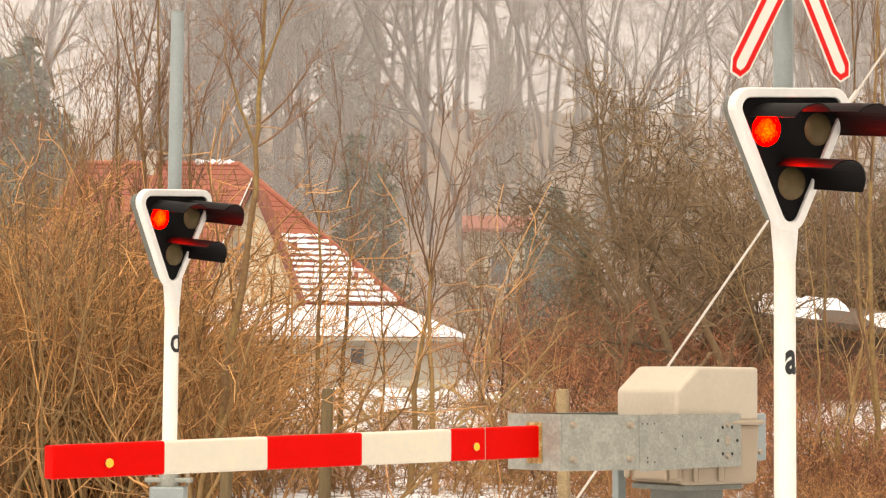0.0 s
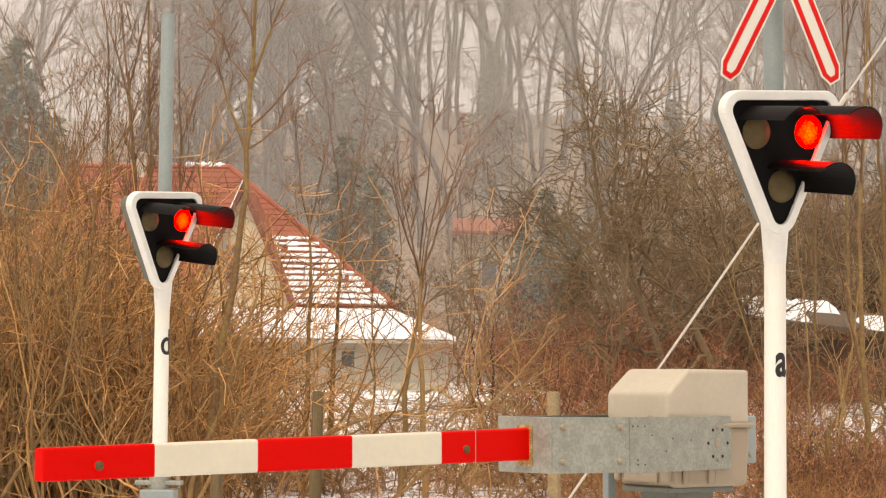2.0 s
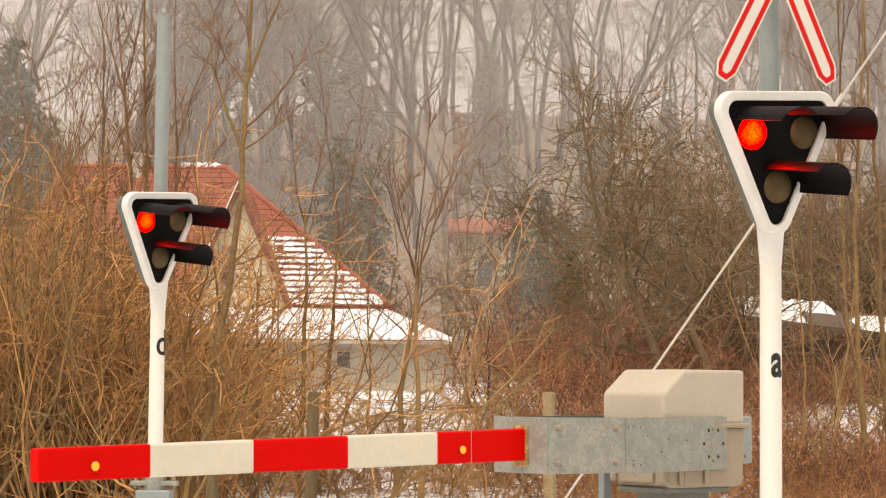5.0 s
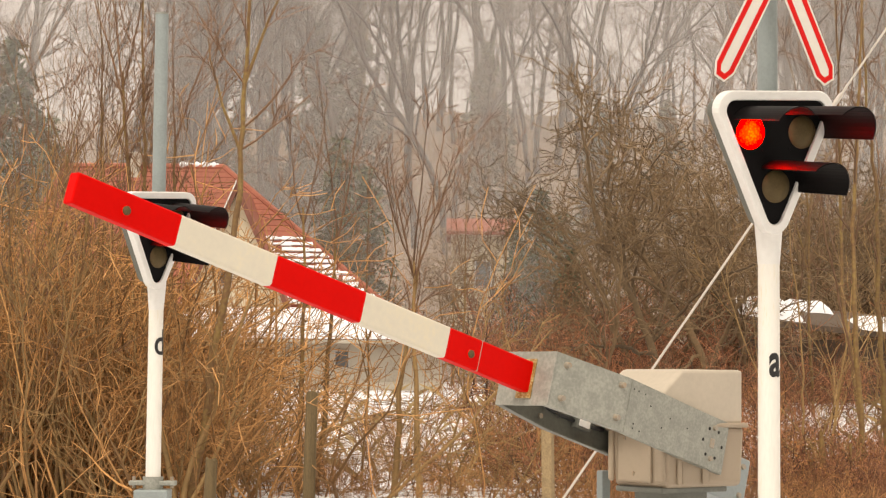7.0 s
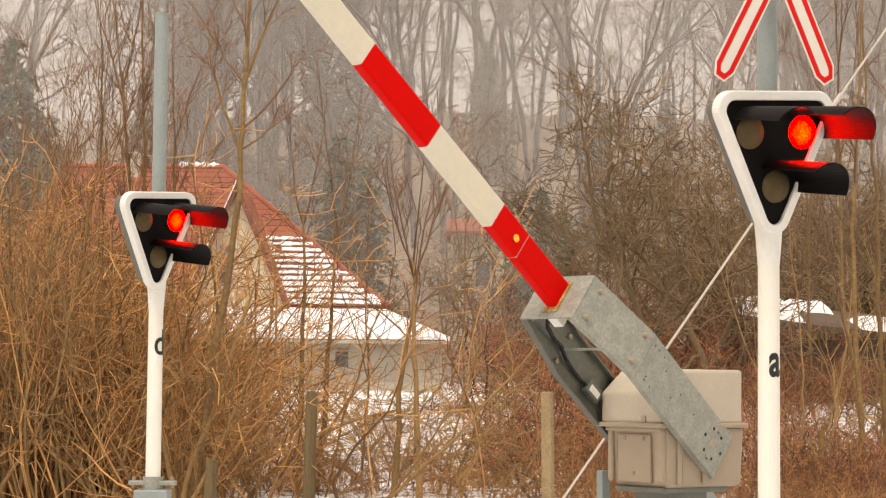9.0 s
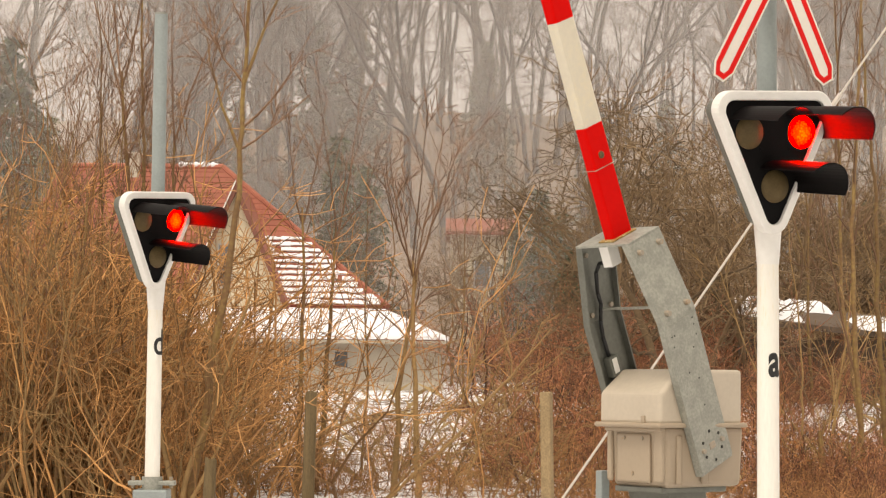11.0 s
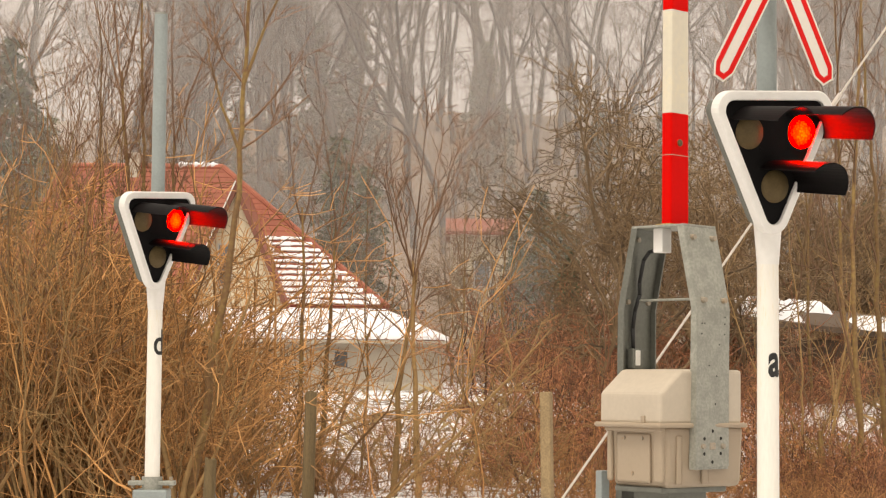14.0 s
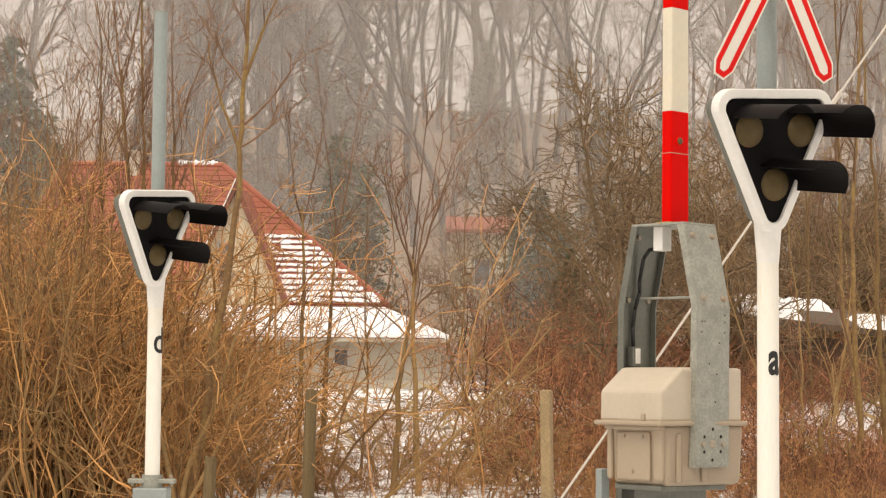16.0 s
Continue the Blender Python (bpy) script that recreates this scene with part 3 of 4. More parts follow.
turnbuckle = rod(bmesh.new(), g0.lerp(g1, 0.615), g0.lerp(g1, 0.64), 0.020, sides=8)
part("turnbuckle", turnbuckle, "guy", gob)


# ---- houses ----
def build_house():
    h = thing("house", pose(0, 0, 0), "cream house with red tiled roof, snow on its lower courses", "house")
    ze, zr, y0, yr, y1 = 3.55, 7.95, 57.5, 62.0, 66.5
    wall = bmesh.new()
    block(wall, -12.2, -1.9, 58.0, 66.0, 0.3, 3.6)
    part("wall", wall, "render_cream", h, "cream rendered wall")
    a, b, c, d = (-12.9, y0, ze), (-1.55, y0, ze), (-6.75, yr, zr), (-11.7, yr, zr)
    e, f = (-12.9, y1, ze), (-1.55, y1, ze)
    roof = bmesh.new()
    sheet(roof, (a, b, c, d), 0.14)
    sheet(roof, (b, f, c), 0.14)
    sheet(roof, (f, e, d, c), 0.14)
    sheet(roof, (e, a, d), 0.14)
    rf = part("roof", roof, "roof_tile", h, "red clay tiled hipped roof")
    # courses of tiles on the front slope, snow lying on the lower ones
    rng = random.Random(5)
    n = 25
    nrm = Vector((0, -(zr - ze), (yr - y0))).normalized()
    for k in range(n):
        t0, t1 = k / n, (k + 1.12) / n
        def span(t):
            return -12.9 + 1.2 * t, -1.55 - 5.2 * t
        (l0, r0), (l1, r1) = span(t0), span(min(1, t1))
        p = [Vector((l0, y0 + 4.5 * t0, ze + 4.4 * t0)) + nrm * 0.03, Vector((r0, y0 + 4.5 * t0, ze + 4.4 * t0)) + nrm * 0.03,
             Vector((r1, y0 + 4.5 * min(1, t1), ze + 4.4 * min(1, t1))) + nrm * 0.012, Vector((l1, y0 + 4.5 * min(1, t1), ze + 4.4 * min(1, t1))) + nrm * 0.012]
        part("tile_course", sheet(bmesh.new(), p, 0.03, -nrm), "roof_tile", rf)
        if k < 12:
            bm = bmesh.new()
            x = max(-4.75 - 0.07 * k + rng.uniform(-0.3, 0.1), -6.2)
            tm = (k + 0.50) / n
            while x < r0 - 0.35:
                w = rng.uniform(0.14, 0.4)
                if rng.random() < 0.985 - 0.006 * k:
                    hh = rng.uniform(0.05, 0.075) * (1.3 if k < 5 else 1.1)
                    up = Vector((0, 4.5, 4.4)).normalized()
                    o = Vector((x, y0 + 4.5 * tm, ze + 4.4 * tm)) + nrm * 0.05
                    j = [rng.uniform(-0.035, 0.03) for _ in range(4)]
                    q = [o - up * (hh + j[0]), o + Vector((w, 0, 0)) - up * (hh + j[1]), o + Vector((w, 0, 0)) + up * (hh + j[2]), o + up * (hh + j[3])]
                    sheet(bm, [v + nrm * 0.03 for v in q], 0.04, -nrm)
                x += w * rng.uniform(0.85, 1.04)
            tagged(part("snow_course", bm, "snow", rf, "thawing row of snow"), kind="stuff")
    bm = bmesh.new()
    rod(bm, c, b, 0.10, sides=8)
    part("hip_ridge", bm, "roof_tile", rf, "rounded hip tiles")
    part("ridge", rod(bmesh.new(), d, c, 0.11, sides=8), "roof_tile", rf, "rounded ridge tiles")
    cap = bmesh.new()
    for k in range(9):
        x = -8.0 + 0.13 * k + rng.uniform(-0.03, 0.03)
        bmesh.ops.create_icosphere(cap, subdivisions=1, radius=rng.uniform(0.07, 0.14), matrix=pose(x, yr - 0.02, zr + 0.06))
    tagged(part("ridge_snow", cap, "snow", rf, "last lumps of snow on the ridge", smooth=True), kind="stuff")
    part("gutter", block(bmesh.new(), -4.6, -1.5, y0 - 0.12, y0 + 0.02, ze - 0.20, ze - 0.03, 0.02), "fascia", h, "dark red-brown gutter board")
    # steep cross gable
    gx, gw, gz, gy = -5.78, 1.52, 6.95, 56.6
    gw_bm = bmesh.new()
    slab(gw_bm, [(gx - gw + 0.1, 0.5), (gx + gw - 0.1, 0.5), (gx + gw - 0.1, ze), (gx, gz - 0.25), (gx - gw + 0.1, ze)], gy, gy + 1.2)
    part("gable_wall", gw_bm, "render_cream", h, "cream gable wall")
    for sx in (-1, 1):
        rb = bmesh.new()
        sheet(rb, [(gx, gy - 0.25, gz), (gx + sx * gw, gy - 0.25, ze - 0.1), (gx + sx * gw, gy + 2.6, ze - 0.1), (gx, gy + 4.6, gz)], 0.14)
        part("gable_roof", rb, "roof_tile", h, "steep red gable roof")
        fb = bmesh.new()
        sheet(fb, [(gx, gy - 0.30, gz + 0.03), (gx + sx * gw, gy - 0.30, ze - 0.08), (gx + sx * gw - sx * 0.02, gy - 0.30, ze - 0.36), (gx, gy - 0.30, gz - 0.30)], 0.04, (0, 1, 0))
        board = part("barge_board", fb, "fascia", h, "dark red-brown barge board")
        if sx < 0:
            vb = bmesh.new()
            sheet(vb, [(gx, gy - 0.34, gz + 0.06), (gx - gw, gy - 0.34, ze - 0.05), (gx - gw, gy - 0.34, ze - 0.13), (gx, gy - 0.34, gz - 0.02)], 0.04, (0, 1, 0))
            part("verge_strip", vb, "white_paint", board, "white metal verge strip")
    win = part("window", block(bmesh.new(), -6.28, -5.86, gy - 0.04, gy + 0.02, 4.0, 5.25, 0.01), "window_frame", h, "narrow upright window")
    part("pane", block(bmesh.new(), -6.23, -5.91, gy - 0.05, gy - 0.035, 4.06, 5.19), "window_glass", win)
    part("glazing_bar", block(bmesh.new(), -6.23, -5.91, gy - 0.06, gy - 0.045, 4.72, 4.76), "window_frame", win)
    ch = bmesh.new()
    block(ch, -9.57, -9.27, 61.6, 62.0, 7.4, 8.32, 0.02)
    block(ch, -9.62, -9.22, 61.55, 62.05, 8.26, 8.36, 0.02)
    part("chimney", ch, "render_grey", h, "pale plastered chimney")


def build_garage():
    g = thing("garage", pose(0, 0, 0), "low grey-beige garage under a thick white snow roof", "garage")
    part("wall", block(bmesh.new(), -5.1, -0.02, 51.5, 56.5, 0.4, 2.56), "render_grey", g, "grey-beige rendered wall")
    a, b = (-6.3, 51.0, 2.56), (0.17, 51.0, 2.56)
    c, d = (-1.48, 57.2, 3.42), (-7.4, 57.2, 3.42)
    part("roof_deck", sheet(bmesh.new(), (a, b, c, d), 0.10), "fascia", g, "dark roof edge")
    bm = bmesh.new()
    n, k = 46, 12
    rng = random.Random(3)
    A, B, C, D = (Vector(p) for p in (a, b, c, d))
    grid = []
    for j in range(k + 1):
        row = []
        for i in range(n + 1):
            u, v = i / n, j / k
            p = A.lerp(B, u).lerp(D.lerp(C, u), v)
            edge = min(1.0, 9 * min(u, 1 - u, v + 0.02, 1.02 - v))
            wob = noise.noise(Vector((p.x * 1.3, p.y * 1.3, 0))) * 0.03
            row.append(bm.verts.new(p + Vector((0, -0.04 * (v == 0) + rng.uniform(-0.02, 0.02) * (v == 0), 0.004 + 0.13 * edge ** 0.5 + wob * edge))))
        grid.append(row)
    for j in range(k):
        for i in range(n):
            bm.faces.new((grid[j][i], grid[j][i + 1], grid[j + 1][i + 1], grid[j + 1][i]))
    lower = [bm.verts.new(v.co - Vector((0, 0, 0.13))) for v in grid[0]]
    for i in range(n):
        bm.faces.new((lower[i], lower[i + 1], grid[0][i + 1], grid[0][i]))
    bmesh.ops.recalc_face_normals(bm, faces=bm.faces[:])
    part("snow_cover", bm, "snow", g, "smooth thick layer of snow", smooth=True)
    part("eave_board", block(bmesh.new(), -6.2, 0.12, 50.98, 51.06, 2.38, 2.47, 0.01), "render_grey", g)
    win = part("window", block(bmesh.new(), -2.75, -2.35, 51.44, 51.52, 1.75, 2.22, 0.01), "window_frame", g, "small window")
    part("pane", block(bmesh.new(), -2.71, -2.39, 51.425, 51.445, 1.79, 2.18), "window_glass", win)
    for x in (-4.6, -4.25, -3.9, -3.55, -3.2):
        part("vent_block", block(bmesh.new(), x, x + 0.24, 51.45, 51.52, 2.02, 2.20, 0.01), "render_cream", g)
    part("plinth", block(bmesh.new(), -5.15, 0.03, 51.42, 51.55, 0.4, 1.42, 0.01), "render_grey", g)


def build_shed():
    s = thing("shed", pose(0, 0, 0), "low dark board shed with ragged snow on its roof", "shed")
    part("wall", block(bmesh.new(), 6.6, 10.6, 43.6, 45.8, 0.6, 2.4), "shed_board", s, "dark weathered boards")
    a, b, c, d = (6.35, 43.2, 2.85), (10.9, 42.8, 2.40), (10.7, 46.2, 2.95), (6.55, 46.2, 3.35)
    part("roof_deck", sheet(bmesh.new(), (a, b, c, d), 0.12), "shed_board", s, "dark felted roof")
    for (u0, u1, v0, v1) in ((0.0, 0.30, 0.10, 0.98), (0.27, 0.52, 0.72, 0.98), (0.55, 1.0, 0.05, 0.5)):
        bm = bmesh.new()
        A, B, C, D = (Vector(p) for p in (a, b, c, d))
        n = 12
        grid = [[None] * (n + 1) for _ in range(n + 1)]
        for j in range(n + 1):
            for i in range(n + 1):
                u, v = u0 + (u1 - u0) * i / n, v0 + (v1 - v0) * j / n
                v += 0.12 * noise.noise(Vector((u * 9, 1.7, 0))) * (1 - j / n)
                p = A.lerp(B, u).lerp(D.lerp(C, u), v)
                e = min(1.0, 5 * min(i / n, 1 - i / n, j / n, 1 - j / n)) ** 0.5
                grid[j][i] = bm.verts.new(p + Vector((0, 0, 0.004 + 0.20 * e + 0.06 * e * noise.noise(p * 2.0))))
        for j in range(n):
            for i in range(n):
                bm.faces.new((grid[j][i], grid[j][i + 1], grid[j + 1][i + 1], grid[j + 1][i]))
        part("snow_cover", bm, "snow", s, "ragged lump of snow", smooth=True)


def build_cottage():
    """A second house, half hidden behind the trees."""
    c = thing("cottage", pose(0, 0, 0), "small cream cottage with faded red roof behind trees", "house")
    part("wall", block(bmesh.new(), 0.3, 2.7, 80.0, 84.0, 2.0, 7.5), "render_cream", c, "cream rendered wall")
    for y0, y1 in ((79.5, 82.0), (84.5, 82.0)):
        part("roof", sheet(bmesh.new(), ((0.1, y0, 7.4), (2.9, y0, 7.4), (2.9, y1, 8.1), (0.1, y1, 8.1)), 0.14), "roof_tile", c, "faded red tiled roof")
    w = part("window", block(bmesh.new(), 1.2, 1.9, 79.94, 80.02, 5.2, 6.3, 0.01), "window_frame", c, "plain window")
    part("pane", block(bmesh.new(), 1.27, 1.83, 79.92, 79.945, 5.27, 6.23), "window_glass", w)


build_house()
build_cottage()
build_garage()
build_shed()


# ---- fence posts ----
def fence_post(x, y, height, r, material, label):
    bm = bmesh.new()
    rng = random.Random(int(x * 100))
    if material == "post_wood":
        rod(bm, (0, 0, -0.2), (0.02, 0.0, height), r, r * 0.9, 14)
        for v in bm.verts:
            v.co.x += rng.uniform(-0.006, 0.006)
            v.co.z += rng.uniform(-0.02, 0.02) if v.co.z > 0.5 else 0
    else:
        block(bm, -r, r, -r, r, -0.2, height, 0.015)
    ob = part("fence_post", bm, material, None, "", pose(x, y, ground_z(x, y), rng.uniform(-1.5, 1.5), rng.uniform(-1.5, 1.5), rng.uniform(0, 90)))
    tagged(ob, label, "fence post", "old fence")


fence_post(-1.255, 19.2, 1.27, 0.062, "post_wood", "weathered dark wooden fence post with rough top")
fence_post(1.007, 19.2, 1.30, 0.052, "post_concrete", "pale weathered square concrete fence post")
fence_post(-2.2, 19.3, 0.64, 0.06, "post_wood", "short rotten wooden post in the thicket")
fence_post(2.0, 24.6, 0.45, 0.07, "post_concrete", "short pale concrete post stump")


# ---- bare plants ----
def tubes(name, lines, parts):
    """Meshes of tapered tubes; lines are (points, radii), sorted by thickness into the named parts (name, material, least radius, sides)."""
    out = []
    used = [False] * len(lines)
    for pname, material, least, sides in parts:
        verts, faces = [], []
        for i, (pts, rad) in enumerate(lines):
            if used[i] or rad[0] < least:
                continue
            used[i] = True
            way = (pts[-1] - pts[0])
            way = way / (np.linalg.norm(way) + 1e-9)
            ref = np.array((0.0, 0.0, 1.0)) if abs(way[2]) < 0.9 else np.array((1.0, 0.0, 0.0))
            u = np.cross(way, ref)
            u /= np.linalg.norm(u)
            v = np.cross(way, u)
            base, n = len(verts), len(pts)
            for p, r in zip(pts, rad):
                for s in range(sides):
                    a = 2 * math.pi * s / sides
                    verts.append(tuple(p + r * (math.cos(a) * u + math.sin(a) * v)))
            for k in range(n - 1):
                for s in range(sides):
                    a0, a1 = base + k * sides + s, base + k * sides + (s + 1) % sides
                    faces.append((a0, a1, a1 + sides, a0 + sides))
        me = bpy.data.meshes.new(pname)
        me.from_pydata(verts, [], faces)
        me.materials.append(M[material])
        if sides > 4:
            for p in me.polygons:
                p.use_smooth = True
        out.append((pname, me))
    return out


def shoot(rng, p, d, length, r0, r1, seg, wander, rise):
    """A bent shoot: its points and radii."""
    n = max(2, int(round(length / seg)))
    pts, rad = [p], [r0]
    d = d / np.linalg.norm(d)
    for k in range(n):
        d = d + rng.normal(0, wander, 3) + np.array((0, 0, rise))
        d = d / np.linalg.norm(d)
        p = p + d * (length / n)
        pts.append(p)
        rad.append(r0 + (r1 - r0) * (k + 1) / n)
    return np.array(pts), rad


def side_way(rng, d, angle):
    """A direction that leaves d by about the given angle, in degrees."""
    a = rng.normal(0, 1, 3)
    a = a - d * a.dot(d)
    a /= np.linalg.norm(a) + 1e-9
    t = radians(angle)
    return d * math.cos(t) + a * math.sin(t)


def branch_out(rng, line, count, lo, hi, length, ratio, angle, seg, wander, rise, thin, end):
    """Side shoots along a line."""
    pts, rad = line
    out = []
    for _ in range(count):
        f = rng.uniform(lo, hi)
        k = min(len(pts) - 2, int(f * (len(pts) - 1)))
        g = f * (len(pts) - 1) - k
        p = pts[k] * (1 - g) + pts[k + 1] * g
        d = pts[k + 1] - pts[k]
        d = d / (np.linalg.norm(d) + 1e-9)
        r = max(thin, (rad[k] * (1 - g) + rad[k + 1] * g) * ratio)
        out.append(shoot(rng, p, side_way(rng, d, rng.normal(angle, 10)), length * (1.15 - 0.7 * f) * rng.uniform(0.6, 1.3), r, end, seg, wander, rise))
    return out


def shrub_lines(seed, stems, height, spread, r, twigs, sub, wander=0.10, angle=30, thin=0.003, lean=0.35):
    rng = np.random.default_rng(seed)
    lines = []
    for _ in range(stems):
        b = np.array((rng.normal(0, spread), rng.normal(0, spread), -0.05))
        d = np.array((rng.normal(0, lean), rng.normal(0, lean), 1.0))
        s = shoot(rng, b, d, height * rng.uniform(0.45, 1.05), r * rng.lognormal(-0.1, 0.45), thin, 0.35, wander, 0.02)
        lines.append(s)
        first = branch_out(rng, s, twigs, 0.2, 0.97, height * 0.36, 0.6, angle, 0.22, wander, 0.05, thin, thin * 0.8)
        lines += first
        for q in first:
            lines += branch_out(rng, q, sub, 0.2, 0.95, height * 0.14, 0.6, angle + 8, 0.2, wander, 0.04, thin, thin * 0.7)
    return lines


def tree_lines(seed, height, r, limbs, twigs, sub, first=0.3, angle=42, limb=0.35, fork=2, thin=0.006, wander=0.05, seg=0.7, rise=0.05):
    rng = np.random.default_rng(seed)
    trunk = shoot(rng, np.array((0.0, 0.0, -0.15)), np.array((rng.normal(0, 0.05), rng.normal(0, 0.05), 1.0)), height, r, r * 0.18, seg, wander * 0.5, 0.02)
    mains = [trunk]
    if fork:
        mains += branch_out(rng, trunk, fork, first * 0.8, 0.6, height * 0.75, 0.75, 20, seg, wander * 0.6, 0.04, thin, r * 0.12)
    lines = list(mains)
    for m in mains:
        n = limbs if m is trunk else limbs // 2
        for q in branch_out(rng, m, n, first if m is trunk else 0.2, 0.98, height * limb, 0.5, angle, seg * 0.6, wander, rise, thin, thin):
            lines.append(q)
            for w in branch_out(rng, q, twigs, 0.2, 0.97, height * limb * 0.42, 0.55, angle, seg * 0.5, wander * 1.2, rise, thin, thin * 0.8):
                lines.append(w)
                lines += branch_out(rng, w, sub, 0.2, 0.97, height * limb * 0.2, 0.6, angle, seg * 0.5, wander * 1.2, rise, thin, thin * 0.7)
    return lines


def plant_master(name, lines, parts, label, category, group):
    """A plant built once, as an empty with its parts."""
    t = thing(name, pose(0, 0, 0), label, category, group)
    for pname, me in tubes(name, lines, parts):
        if len(me.vertices):
            ob = new(pname, me)
            ob.parent = t
    return t


def stand(master, x, y, turn, size=1.0, lean=0.0):
    """Set a copy of the plant on the ground."""
    m = pose(x, y, ground_z(x, y) - 0.03, 0, lean, 0) @ pose(0, 0, 0, 0, 0, turn)
    c = copy_thing(master, m)
    c.scale = (size, size, size)
    return c


def drop(master):
    for o in list(master.children_recursive) + [master]:
        bpy.data.objects.remove(o)


STEM = (("trunk", "shrub_bark", 0.0085, 4), ("crown", "shrub_bark", 0.0, 3))
rnd = random.Random(11)

thicket = [plant_master("thicket_shrub", shrub_lines(20 + k, 17, 3.3, 0.85, 0.013, 6, 2, thin=0.0042, wander=0.15, lean=0.24), STEM, "dense leafless orange-brown shrub in the thicket", "shrub", "thicket") for k in range(4)]
bramble = [plant_master("bramble_shrub", shrub_lines(40 + k, 20, 2.2, 0.85, 0.012, 6, 3, wander=0.2, angle=50, thin=0.0042, lean=0.7), (("trunk", "bramble_bark", 0.007, 4), ("crown", "bramble_bark", 0.0, 3)), "tangled leafless reddish-brown bramble", "shrub", "brambles") for k in range(3)]
straw = [plant_master("willow_shrub", shrub_lines(60 + k, 8, 4.2, 0.42, 0.027, 7, 3, wander=0.13, angle=34, thin=0.005, lean=0.30), (("trunk", "straw_bark", 0.012, 5), ("crown", "straw_bark", 0.0, 3)), "leafless straw-coloured multi-stem willow shrub", "shrub", "willows") for k in range(3)]
for master in bramble:
    for child in master.children:
        tagged(child, kind="stuff")
sapling = [plant_master("young_tree", tree_lines(80 + k, 8.0, 0.036, 9, 5, 2, first=0.22, angle=36, limb=0.30, thin=0.0055, wander=0.12, seg=0.45, rise=0.09), (("trunk", "sapling_bark", 0.016, 6), ("crown", "sapling_twig", 0.0, 3)), "slender leafless young tree with olive-brown bark", "tree", "young trees") for k in range(4)]
gnarled = [plant_master("gnarled_tree", tree_lines(100 + k, 5.4, 0.085, 11, 6, 3, first=0.15, angle=56, limb=0.50, thin=0.0095, wander=0.27, seg=0.30, rise=0.02), (("trunk", "fruit_twig", 0.02, 6), ("crown", "fruit_twig", 0.0, 3)), "old leafless fruit tree with crooked tangled twigs", "tree", "fruit trees") for k in range(3)]
beech = [plant_master("forest_tree", tree_lines(120 + k, 25.0, 0.24, 13, 6, 5, first=0.26, angle=48, limb=0.30, fork=1, thin=0.0165, wander=0.17, seg=1.4, rise=0.05), (("trunk", "beech_bark", 0.075, 6), ("crown", "beech_twig", 0.0, 3)), "tall leafless grey beech on the hillside", "tree", "hillside wood") for k in range(5)]


def conifer_master(seed, height, radius, material, label, tiers=26):
    """A spruce: trunk, and boughs set with many small needle sprays."""
    rng = np.random.default_rng(seed)
    t = thing("conifer", pose(0, 0, 0), label, "tree", "conifers")
    trunk = shoot(rng, np.array((0.0, 0.0, -0.1)), np.array((0.0, 0.0, 1.0)), height, height * 0.03, 0.01, 1.0, 0.01, 0.0)
    for pname, me in tubes("trunk", [trunk], (("trunk", "sapling_bark", 0.0, 6),)):
        new(pname, me).parent = t
    verts, faces = [], []
    for k in range(tiers):
        f = 0.06 + 0.93 * k / tiers
        z = height * f
        for _ in range(7):
            a = rng.uniform(0, 2 * math.pi)
            ln = radius * (1 - f) ** 0.8 * rng.uniform(0.55, 1.15) + 0.08
            out = np.array((math.cos(a), math.sin(a), 0.0))
            n = max(3, int(ln / 0.13))
            for s in range(n):
                q = (s + 1) / n
                p = out * ln * q + np.array((0, 0, z + 0.12 * ln - 0.35 * ln * q * q))
                for _ in range(3):
                    d = out * 0.6 + rng.normal(0, 0.55, 3) + np.array((0, 0, -0.15))
                    d = d / np.linalg.norm(d) * rng.uniform(0.16, 0.34) * (0.6 + height / 14)
                    w = np.cross(d, rng.normal(0, 1, 3))
                    w = w / (np.linalg.norm(w) + 1e-9) * rng.uniform(0.04, 0.075) * (0.6 + height / 14)
                    b = len(verts)
                    verts += [tuple(p - w), tuple(p + w), tuple(p + d)]
                    faces.append((b, b + 1, b + 2))
    me = bpy.data.meshes.new("crown")
    me.from_pydata(verts, [], faces)
    me.materials.append(M[material])
    new("crown", me).parent = t
    return t


spruce = conifer_master(5, 8.0, 2.0, "needles", "dark green spruce among bare trees")
pine = conifer_master(6, 13.0, 3.4, "needles_far", "grey-green conifer on the misty slope", 30)


def col(px, y):
    """Side position at depth y of a bearing given in steps of the view's width."""
    return (px - 784) / 3600 * y


tangle = [plant_master("tangled_shrub", shrub_lines(220 + k, 18, 2.9, 0.85, 0.011, 7, 3, wander=0.24, angle=50, thin=0.0042, lean=0.42), STEM, "tangled leafless orange-brown shrub with crossing twigs", "shrub", "tangled shrubs") for k in range(4)]
red_tangle = [plant_master("dogwood_shrub", shrub_lines(240 + k, 16, 2.6, 0.8, 0.012, 7, 3, wander=0.24, angle=52, thin=0.0055, lean=0.55), (("trunk", "dogwood_bark", 0.009, 4), ("crown", "dogwood_bark", 0.0, 3)), "tangled leafless dark red-brown shrub", "shrub", "dogwoods") for k in range(3)]
